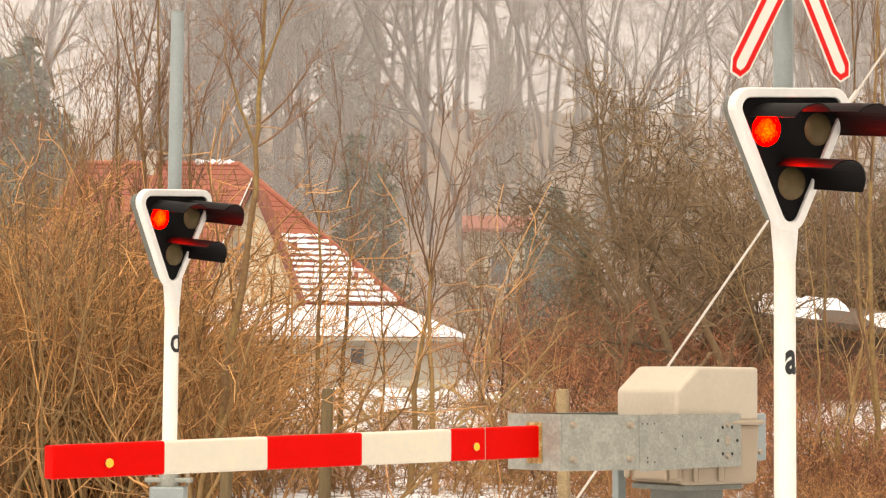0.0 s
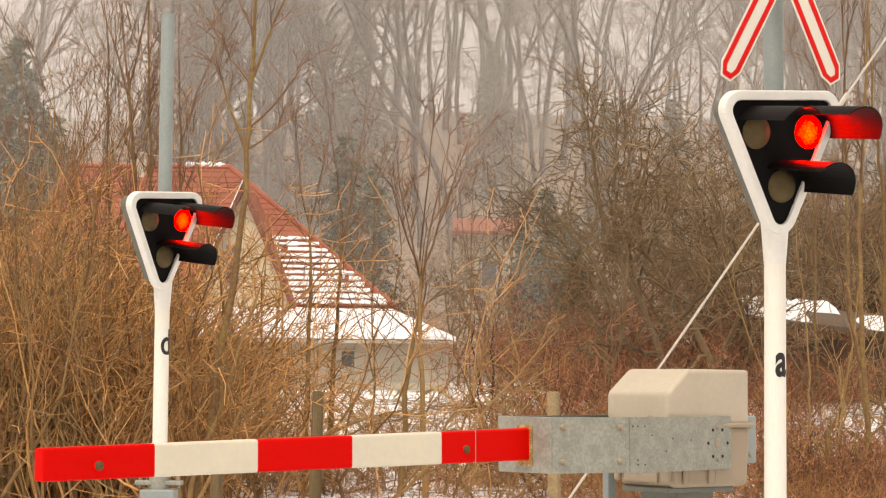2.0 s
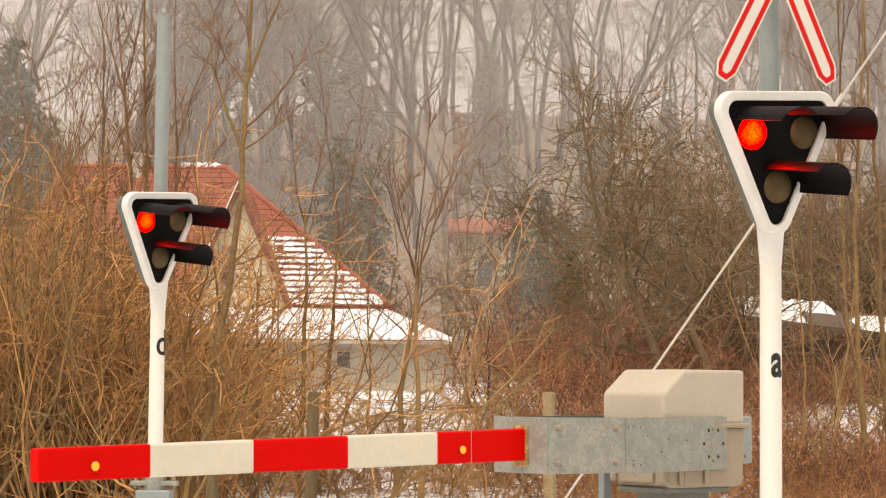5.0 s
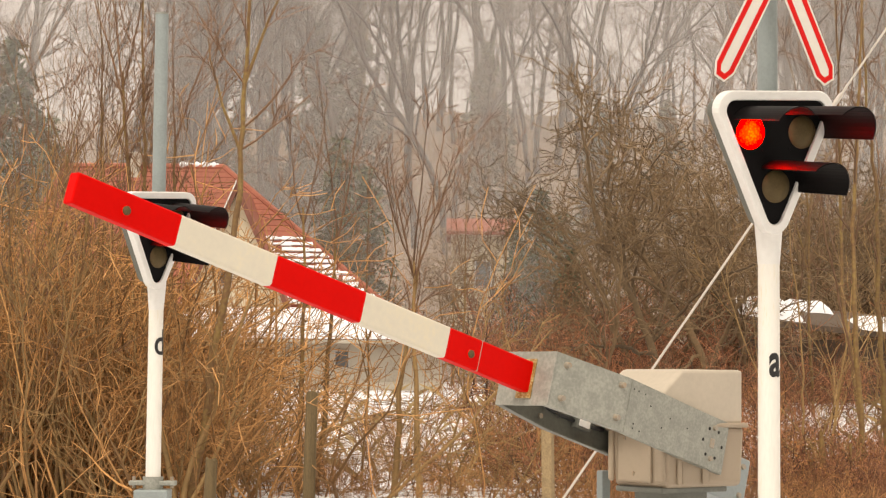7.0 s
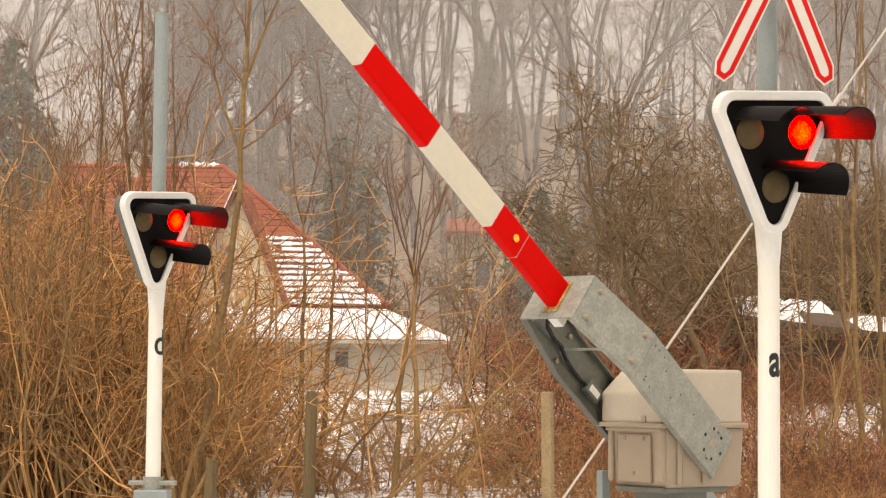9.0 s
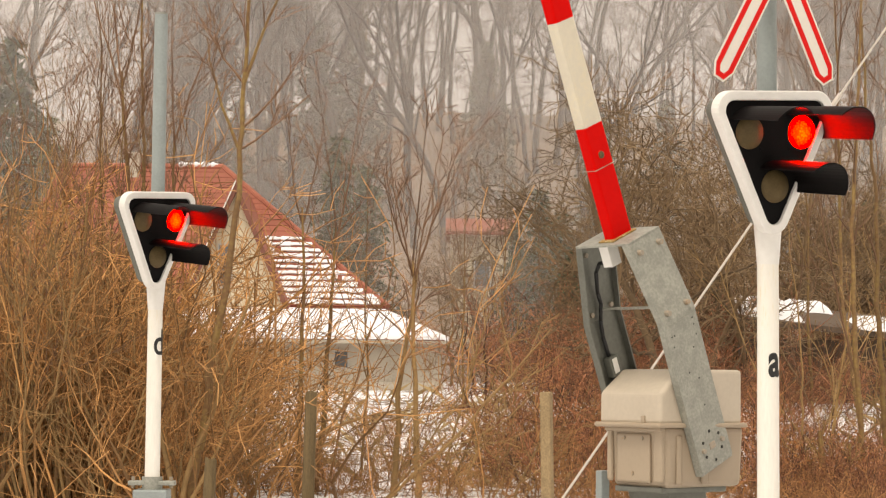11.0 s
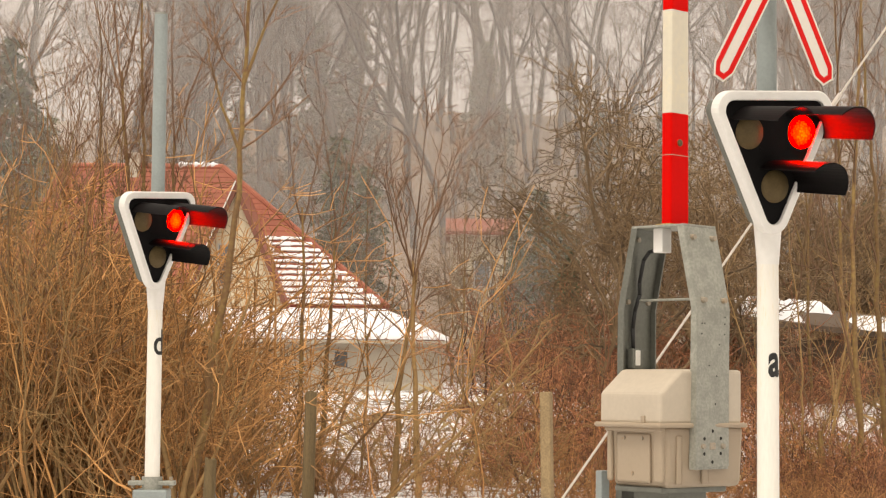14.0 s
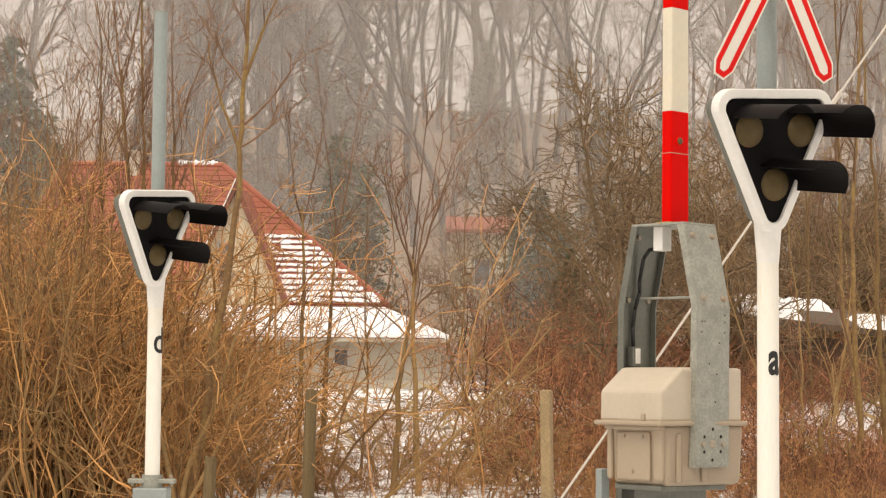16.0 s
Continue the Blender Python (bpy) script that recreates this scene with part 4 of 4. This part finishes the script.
# thicket beside the far signal, and over the bank behind the barrier
for k in range(70):
    y = rnd.uniform(20.5, 32)
    u = rnd.uniform(-80, 318)
    pick = thicket if k % 5 < 2 else tangle
    stand(rnd.choice(pick), col(u, y), y, rnd.uniform(0, 360), rnd.uniform(0.75, 1.2) * (1.0 if u < 250 else 0.62))
for _ in range(26):
    y = rnd.uniform(22.5, 31)
    u = rnd.uniform(-60, 245)
    stand(rnd.choice(tangle), col(u, y), y, rnd.uniform(0, 360), rnd.uniform(1.25, 1.55))
for _ in range(12):
    y = rnd.uniform(22, 28)
    u = rnd.uniform(430, 870)
    stand(rnd.choice(bramble), col(u, y), y, rnd.uniform(0, 360), rnd.uniform(0.25, 0.48))
for _ in range(20):
    y = rnd.uniform(24, 36)
    u = rnd.uniform(380, 900)
    stand(rnd.choice(tangle), col(u, y), y, rnd.uniform(0, 360), rnd.uniform(0.18, 0.34))
for _ in range(74):
    y = rnd.uniform(23, 44)
    u = rnd.uniform(640, 1640) if rnd.random() < 0.25 else rnd.uniform(930, 1640)
    size = rnd.uniform(0.55, 0.95) * (0.5 if u < 930 else 1.0)
    if u > 1350:
        size = 0.40 if y < 35 else 0.15 if y < 39 else size
    stand(rnd.choice(bramble if rnd.random() < 0.5 else red_tangle), col(u, y), y, rnd.uniform(0, 360), size)
for _ in range(26):
    y = rnd.uniform(41, 52)
    u = rnd.uniform(880, 1640)
    stand(rnd.choice(red_tangle), col(u, y), y, rnd.uniform(0, 360), rnd.uniform(0.8, 1.4))
for u, y, s in ((320, 22.5, 0.65), (690, 26, 0.4), (860, 27, 0.4), (60, 22, 0.9), (150, 23, 1.0), (1545, 26, 1.0), (900, 30, 0.5),
                (10, 21, 0.9), (400, 22.5, 0.5)):
    stand(rnd.choice(straw), col(u, y), y, rnd.uniform(0, 360), s)
for u, y, s, lean in ((45, 20.6, 0.75, 1.0), (150, 20.8, 0.8, -2.0), (205, 20.5, 0.7, 2.0), (-20, 21, 0.8, 0.0), (860, 23, 0.5, 14.0)):
    stand(rnd.choice(straw), col(u, y), y, rnd.uniform(0, 360), s, lean)
for u, y, s, k in ((60, 25, 0.66, 2), (95, 33, 0.7, 1), (30, 34, 0.66, 3), (125, 24, 0.62, 1), (175, 25.5, 0.66, 3), (290, 26, 0.62, 0), (330, 27, 0.66, 2), (640, 28, 0.55, 2), (105, 30, 0.8, 3), (30, 27, 0.7, 1),
                   (1525, 30, 1.1, 0), (1560, 33, 1.1, 2), (180, 34, 1.0, 2), (820, 42, 0.7, 0), (1040, 44, 0.9, 1), (1330, 46, 0.9, 2), (1440, 40, 0.95, 3), (900, 48, 0.8, 2)):
    stand(sapling[k], col(u, y), y, rnd.uniform(0, 360), s)
for u, y, s in ((1080, 37, 0.75), (1170, 38, 1.25), (1250, 39, 1.15), (1340, 42, 0.95), (1130, 40, 1.05), (1200, 43, 0.95), (1090, 46, 0.65), (1290, 45, 0.95), (1010, 52, 0.55), (1450, 48, 0.9)):
    stand(rnd.choice(gnarled), col(u, y), y, rnd.uniform(0, 360), s)
for u, y, s in ((600, 78, 1.0), (650, 80, 0.85), (955, 72, 0.80), (995, 75, 0.68), (915, 76, 0.62), (1545, 63, 0.75), (15, 76, 1.45), (75, 74, 1.1), (-40, 74, 1.35), (60, 80, 1.0), (1010, 64, 0.55), (1260, 66, 0.6)):
    stand(spruce, col(u, y), y, rnd.uniform(0, 360), s * 1.05)
for u, y, s in ((560, 112, 0.9), (625, 115, 0.9), (860, 118, 0.75), (1060, 105, 0.6), (1180, 108, 0.6), (1350, 100, 0.65)):
    stand(pine, col(u, y), y, rnd.uniform(0, 360), s)
for k in range(34):
    y = rnd.uniform(120, 178)
    u = rnd.uniform(1150, 1640) if k % 3 else rnd.uniform(200, 1200)
    stand(beech[k % 5], col(u, y), y, rnd.uniform(0, 360), rnd.uniform(0.45, 0.75))
for k in range(18):
    y = rnd.uniform(104, 165)
    u = rnd.uniform(1400, 1680)
    stand(beech[k % 5], col(u, y), y, rnd.uniform(0, 360), rnd.uniform(0.55, 0.95))
for k in range(62):
    y = rnd.uniform(100, 172)
    u = rnd.uniform(-60, 1640) if k % 4 else rnd.uniform(620, 1100)
    if u < 200 and y > 125:
        continue
    stand(beech[k % 5], col(u, y), y, rnd.uniform(0, 360), rnd.uniform(0.75, 1.1))
for _ in range(9):
    y = rnd.uniform(64, 100)
    u = rnd.uniform(-40, 1600)
    stand(rnd.choice(sapling), col(u, y), y, rnd.uniform(0, 360), rnd.uniform(0.7, 1.1))
for _ in range(16):
    y = rnd.uniform(66, 110)
    u = rnd.uniform(850, 1600)
    stand(rnd.choice(gnarled), col(u, y), y, rnd.uniform(0, 360), rnd.uniform(0.8, 1.3) * (0.6 if u < 1150 else 1.0))
for u, y, z in ((800, 66, 0.7), (842, 70, 1.0), (880, 72, 0.95), (860, 75, 0.9), (710, 74, 0.7)):
    stand(rnd.choice(gnarled), col(u, y), y, rnd.uniform(0, 360), z)
for _ in range(18):
    y = rnd.uniform(47, 62)
    u = rnd.uniform(1330, 1640)
    stand(rnd.choice(gnarled), col(u, y), y, rnd.uniform(0, 360), rnd.uniform(0.9, 1.3))
for _ in range(30):
    y = rnd.uniform(19.8, 24.5)
    u = rnd.uniform(420, 1640) if rnd.random() < 0.3 else rnd.uniform(860, 1640)
    stand(rnd.choice(bramble), col(u, y), y, rnd.uniform(0, 360), rnd.uniform(0.22, 0.45))
# closing the gaps on the hill crest and by the near pole
more = random.Random(29)
for k in range(22):
    y = more.uniform(104, 172)
    u = more.uniform(270, 540)
    stand(beech[k % 5], col(u, y), y, more.uniform(0, 360), more.uniform(0.5, 0.95))
for k in range(5):
    y = more.uniform(96, 120)
    stand(pine, col(250 + 55 * k, y), y, more.uniform(0, 360), more.uniform(0.45, 0.65))
for k in range(34):
    y = more.uniform(166, 205)
    u = -40 + 50 * k + more.uniform(-25, 25)
    stand(beech[k % 5], col(u, y), y, more.uniform(0, 360), more.uniform(0.4, 0.62))
for k in range(18):
    y = more.uniform(20.5, 27)
    u = more.uniform(1400, 1640)
    stand(more.choice(red_tangle), col(u, y), y, more.uniform(0, 360), more.uniform(0.25, 0.42))


def grown_tree(x, y, stems, seed, label, bark="sapling_bark", twig="sapling_twig", name="young_tree"):
    """A young tree of stems and forks: each (side, height, lean, bend, length, radius, shoots, first), in metres and degrees."""
    rng = np.random.default_rng(seed)
    t = thing(name, pose(x, y, ground_z(x, y) - 0.03), label, "tree", "young trees")
    lines = []
    for dx, dz, lean, bend, length, r, shoots, first in stems:
        n = max(5, int(length / 0.22))
        p = np.array((dx, 0.0, -0.05))
        if dz:
            k = int(np.argmin(np.abs(lines[0][0][:, 2] - dz)))
            p, r = lines[0][0][k], min(r, lines[0][1][k] * 0.9)
        pts, rad = [p], [r]
        for k in range(n):
            a = radians(lean + bend * k / n + rng.normal(0, 3.5))
            p = p + np.array((math.sin(a), rng.normal(0, 0.04), math.cos(a))) * length / n
            pts.append(p)
            rad.append(max(0.0055, r * (1 - 0.72 * (k + 1) / n)))
        s = (np.array(pts), rad)
        lines.append(s)
        for q in branch_out(rng, s, shoots, first, 0.98, min(1.3, length * 0.45), 0.5, 34, 0.17, 0.13, 0.06, 0.006, 0.004):
            lines.append(q)
            for w in branch_out(rng, q, 3, 0.2, 0.95, 0.42, 0.6, 36, 0.13, 0.14, 0.05, 0.005, 0.0035):
                lines.append(w)
                lines += branch_out(rng, w, 1, 0.3, 0.9, 0.2, 0.6, 40, 0.1, 0.14, 0.04, 0.0042, 0.003)
    for pname, me in tubes(name, lines, (("trunk", bark, 0.017, 7), ("crown", twig, 0.0, 4))):
        if len(me.vertices):
            new(pname, me).parent = t
    return t


OLIVE = "slender leafless young tree with olive-brown bark"
PALE = "leafless pale straw-coloured stems leaning from one root"
grown_tree(col(335, 20.3), 20.3, ((0.0, 0.0, 11.5, -10, 5.6, 0.052, 2, 0.8), (0.52, 4.44, 22, -6, 1.4, 0.020, 4, 0.3), (0.50, 3.95, 48, -25, 1.0, 0.014, 3, 0.3),
                                  (0.49, 3.68, 55, -10, 0.9, 0.012, 3, 0.3), (0.50, 3.82, -28, 24, 1.2, 0.019, 4, 0.3), (0.52, 4.4, -40, 10, 0.8, 0.012, 3, 0.3)), 301, OLIVE)
grown_tree(col(318, 20.1), 20.1, ((0.0, 0.0, 15, 6, 2.5, 0.032, 3, 0.4), (0.05, 0.0, 24, -4, 1.9, 0.024, 3, 0.4), (0.03, 0.0, -11, 5, 2.1, 0.036, 3, 0.5)), 302, PALE, "straw_bark", "straw_bark")
grown_tree(col(240, 27), 27, ((0.0, 0.0, 0.5, -4, 5.6, 0.055, 4, 0.7), (-0.02, 5.0, -20, 6, 2.0, 0.026, 5, 0.2), (-0.03, 5.3, 14, -6, 1.8, 0.024, 5, 0.2), (-0.06, 5.4, -4, 0, 1.9, 0.026, 5, 0.2),
                              (0.11, 0.0, 0.5, -2, 6.6, 0.045, 8, 0.6)), 303, OLIVE)
grown_tree(col(304, 28), 28, ((0.0, 0.0, -1, 2, 4.75, 0.055, 2, 0.8), (0.0, 4.6, 12, 28, 2.4, 0.034, 6, 0.2), (0.0, 4.6, -4, 6, 2.2, 0.022, 5, 0.2)), 304, OLIVE)
grown_tree(col(528, 25), 25, ((0.0, 0.0, 0.0, 1.0, 3.6, 0.042, 3, 0.7), (0.02, 3.4, -12, 6, 1.4, 0.016, 4, 0.2), (0.03, 3.3, 12, -6, 1.5, 0.016, 4, 0.2)), 305, OLIVE)
grown_tree(col(563, 25.4), 25.4, ((0.0, 0.0, 4.5, -3, 3.4, 0.044, 2, 0.7), (0.17, 3.3, -8, 2, 2.0, 0.024, 5, 0.2), (0.17, 3.2, 9, -3, 2.0, 0.022, 5, 0.2)), 306, OLIVE)
grown_tree(col(700, 24.5), 24.5, ((0.0, 0.0, 3.5, 3, 2.9, 0.046, 3, 0.6), (0.19, 2.6, -14, 6, 1.6, 0.018, 5, 0.2), (0.2, 2.8, 12, -4, 1.7, 0.018, 5, 0.2)), 307, OLIVE, "straw_bark")
grown_tree(col(744, 24.3), 24.3, ((0.0, 0.0, -2, 3, 2.9, 0.046, 3, 0.5), (-0.04, 2.7, -18, 10, 1.8, 0.018, 5, 0.2), (-0.02, 2.8, 3, 0, 1.9, 0.02, 5, 0.2), (-0.02, 2.6, 20, -6, 2.0, 0.018, 5, 0.2)), 308, OLIVE, "straw_bark")
grown_tree(col(655, 22.5), 22.5, ((0.0, 0.0, 54, -20, 2.9, 0.022, 5, 0.35), (0.05, 0.0, 38, -8, 2.2, 0.016, 4, 0.3)), 309, PALE, "straw_bark", "straw_bark")
grown_tree(col(775, 25), 25, ((0.0, 0.0, 12, 6, 2.4, 0.02, 5, 0.3), (0.1, 0.0, 24, -6, 2.2, 0.017, 4, 0.3)), 310, PALE, "straw_bark", "straw_bark")
grown_tree(col(1530, 24), 24, ((0.0, 0.0, -4.5, 9, 6.2, 0.040, 9, 0.45), (0.0, 1.6, -14, 6, 3.0, 0.016, 6, 0.3)), 311, OLIVE)
grown_tree(col(1572, 25), 25, ((0.0, 0.0, -3, 2, 6.0, 0.042, 8, 0.45),), 315, OLIVE)
grown_tree(col(1425, 25), 25, ((0.0, 0.0, -3, -3, 3.6, 0.018, 7, 0.3),), 312, PALE, "straw_bark")
grown_tree(col(128, 20.4), 20.4, ((0.0, 0.0, 0, 4, 3.3, 0.03, 6, 0.4), (-0.12, 0.0, -4, 2, 3.0, 0.024, 6, 0.4)), 313, OLIVE)
grown_tree(col(12, 20.3), 20.3, ((0.0, 0.0, 2, -3, 3.2, 0.028, 6, 0.35), (0.12, 0.0, 5, 1, 2.9, 0.024, 6, 0.35)), 314, OLIVE)
grown_tree(col(1470, 23), 23, ((0.0, 0.0, -6, 4, 0.95, 0.075, 5, 0.4), (0.12, 0.0, 8, -4, 0.8, 0.06, 5, 0.4), (-0.14, 0.0, -14, 6, 0.7, 0.05, 5, 0.4)), 316, "old cut-back stump with thin new shoots", "sapling_bark", "straw_bark")


def leafy_shrub(x, y, height, seed):
    """A low shrub that has kept its withered leaves."""
    rng = np.random.default_rng(seed)
    t = thing("leafy_shrub", pose(x, y, ground_z(x, y) - 0.03), "low shrub with withered orange-brown leaves", "shrub", "leafy shrubs")
    lines = shrub_lines(seed, 14, height, 0.35, 0.010, 6, 2, wander=0.18, angle=45, thin=0.004, lean=0.4)
    for pname, me in tubes("stem", lines, (("stem", "dogwood_bark", 0.0, 4),)):
        new(pname, me).parent = t
    verts, faces = [], []
    for pts, rad in lines:
        if rad[0] > 0.007 or rng.random() < 0.55:
            continue
        for p in pts[1:]:
            d = rng.normal(0, 1, 3)
            d = d / np.linalg.norm(d) * rng.uniform(0.03, 0.05)
            w = np.cross(d, rng.normal(0, 1, 3))
            w = w / (np.linalg.norm(w) + 1e-9) * rng.uniform(0.012, 0.02)
            b = len(verts)
            verts += [tuple(p), tuple(p + d * 0.5 + w), tuple(p + d), tuple(p + d * 0.5 - w)]
            faces.append((b, b + 1, b + 2, b + 3))
    me = bpy.data.meshes.new("leaves")
    me.from_pydata(verts, [], faces)
    me.materials.append(M["dry_leaf"])
    ob = new("leaves", me)
    ob.parent = t
    tagged(ob, "withered orange-brown leaves", kind="stuff")


for k, (u, y, size) in enumerate(((1410, 22.5, 0.85), (1452, 23.5, 0.95), (1505, 23, 0.9), (1548, 22.5, 0.8), (1595, 23.5, 0.9), (1430, 27, 0.8), (1530, 28, 0.75))):
    leafy_shrub(col(u, y), y, size, 400 + k)
for group in (thicket, tangle, red_tangle, bramble, straw, sapling, gnarled, beech, [spruce, pine]):
    for master in group:
        drop(master)


def dry_grass():
    """Dead grass and fallen stalks over the bank."""
    rng = np.random.default_rng(77)
    verts, faces = [], []
    for _ in range(2500):
        y = rng.uniform(25, 46)
        x = (rng.uniform(-80, 1650) - 784) / 3600 * y
        if noise.noise(Vector((x * 0.5, y * 0.5, 9))) < -0.05:
            continue
        b = np.array((x, y, ground_z(x, y) - 0.01))
        d = np.array((rng.normal(0, 0.5), rng.normal(0, 0.5), 1.0)) * rng.uniform(0.12, 0.5)
        w = np.array((rng.normal(0, 1), rng.normal(0, 1), 0.0)) * 0.004
        i = len(verts)
        verts += [tuple(b - w), tuple(b + w), tuple(b + d * 0.6 + w * 0.7), tuple(b + d + np.array((d[0], d[1], -0.05)) * 0.5)]
        faces += [(i, i + 1, i + 2), (i, i + 2, i + 3)]
    me = bpy.data.meshes.new("dry_grass")
    me.from_pydata(verts, [], faces)
    me.materials.append(M["grass"])
    tagged(new("dry_grass", me), "dead straw-coloured grass and stalks on the bank", "grass", kind="stuff")


dry_grass()


def build_mist_sheets():
    """Stand-in for thin winter haze: wide, pale, gauzy sheets in pieces that follow the ground."""
    m = bpy.data.materials.new("mist")
    m.use_nodes = True
    n, l = m.node_tree.nodes, m.node_tree.links
    n.clear()
    out, mix, clear = n.new("ShaderNodeOutputMaterial"), n.new("ShaderNodeMixShader"), n.new("ShaderNodeBsdfTransparent")
    body, d, t = n.new("ShaderNodeMixShader"), n.new("ShaderNodeBsdfDiffuse"), n.new("ShaderNodeBsdfTranslucent")
    # haze put into a pale sheet colour that washes out what lies behind
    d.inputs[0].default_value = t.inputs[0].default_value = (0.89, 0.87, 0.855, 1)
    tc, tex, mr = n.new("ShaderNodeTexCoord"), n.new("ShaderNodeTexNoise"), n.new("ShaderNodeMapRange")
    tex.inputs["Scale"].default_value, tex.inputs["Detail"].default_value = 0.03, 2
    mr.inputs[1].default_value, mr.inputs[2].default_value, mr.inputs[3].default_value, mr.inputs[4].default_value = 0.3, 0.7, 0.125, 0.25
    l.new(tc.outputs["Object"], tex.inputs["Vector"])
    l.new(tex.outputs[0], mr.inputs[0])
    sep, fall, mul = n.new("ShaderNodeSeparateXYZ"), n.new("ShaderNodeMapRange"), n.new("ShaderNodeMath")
    # sheets made denser low down, thinner higher up
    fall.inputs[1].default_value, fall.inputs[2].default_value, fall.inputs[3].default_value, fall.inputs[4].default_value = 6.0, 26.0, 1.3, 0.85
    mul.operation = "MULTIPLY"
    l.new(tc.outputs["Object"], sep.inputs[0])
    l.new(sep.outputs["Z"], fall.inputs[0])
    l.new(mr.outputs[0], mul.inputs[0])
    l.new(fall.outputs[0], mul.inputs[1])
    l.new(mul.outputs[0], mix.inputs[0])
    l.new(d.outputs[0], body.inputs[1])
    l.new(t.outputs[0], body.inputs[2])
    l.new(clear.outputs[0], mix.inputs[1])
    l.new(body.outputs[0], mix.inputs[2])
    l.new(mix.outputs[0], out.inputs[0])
    M["mist"] = m
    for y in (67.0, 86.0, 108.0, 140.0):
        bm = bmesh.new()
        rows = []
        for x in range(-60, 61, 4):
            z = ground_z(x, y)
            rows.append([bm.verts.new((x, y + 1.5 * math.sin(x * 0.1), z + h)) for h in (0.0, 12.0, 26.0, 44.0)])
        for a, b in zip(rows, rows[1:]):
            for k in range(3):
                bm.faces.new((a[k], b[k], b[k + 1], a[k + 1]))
        tagged(part("mist", bm, "mist", None), "pale see-through sheet that stands in for thin winter mist on the slope", "mist", "mist banks", "stuff")


build_mist_sheets()

# ---- what moves ----
RISE = [(0.0, -0.93), (4.2, -0.93), (5.0, -0.93), (5.3, -0.1), (5.6, 2.4), (6.0, 6.1), (6.3, 8.9), (6.5, 10.7), (7.0, 15.4), (7.5, 20.1), (8.0, 25.8), (8.5, 31.8), (9.0, 38.6),
        (9.2, 41.5), (9.8, 49.7), (10.5, 59.5), (11.0, 66.9), (11.3, 70.9), (11.5, 73.9), (12.0, 79.9), (12.5, 84.4), (13.0, 87.8), (13.5, 89.8), (13.8, 90.1), (16.0, 90.1)]
SWITCH = [0.55, 1.05, 1.65, 2.25, 2.8, 3.4, 3.92, 4.5, 5.08, 5.65, 6.2, 6.8, 7.38, 7.94, 8.56, 9.15, 9.66, 10.17, 10.68, 11.19, 11.7, 12.35, 12.9, 13.4, 13.95]
FLASH = [(0.0, 0.35), (0.77, 1.15), (1.57, 1.95), (2.36, 2.73), (3.15, 3.55), (3.93, 4.3), (4.75, 5.12), (5.6, 5.97), (6.42, 6.77), (7.2, 7.55), (7.93, 8.33), (8.74, 9.12), (9.52, 9.9),
         (10.3, 10.68), (11.08, 11.58), (11.87, 12.33), (12.7, 13.05), (13.58, 13.9), (14.28, 14.45)]


def flips(start, times, place, base, lit_turn=0.0):
    """Rows that turn a lens about its upright axis: its dull face out at 180 degrees, its lit face out at 0."""
    side = start
    rows = [(0.0, 0.0 if side else 180.0)]
    for t in times:
        a, b = (0.0, 180.0) if side else (180.0, 0.0)
        rows += [(t - 0.05, a), (t - 0.0167, a + (b - a) / 3), (t + 0.0167, a + (b - a) * 2 / 3), (t + 0.05, b)]
        side = not side
    rows.append((16.0, 0.0 if side else 180.0))
    return [(t, base @ pose(*place, 0, 0, lit_turn + a)) for t, a in rows]


def motions():
    walk(boom_arm, [(t, pose(0, 0, PIVOT_Z, 0, -a, 0)) for t, a in RISE])
    for discs, end in ((near_discs, 14.36), (far_discs, 14.44)):
        for (d, hm, place), start in zip(discs, (True, False, None)):
            if start is None:
                continue
            walk(d, flips(start, SWITCH + ([end] if not start else []), place, hm))
    edges = [e for pair in FLASH for e in pair][1:]
    for d, place in boom_discs:
        walk(d, flips(True, edges, place, Matrix.Identity(4), 180.0))


motions()
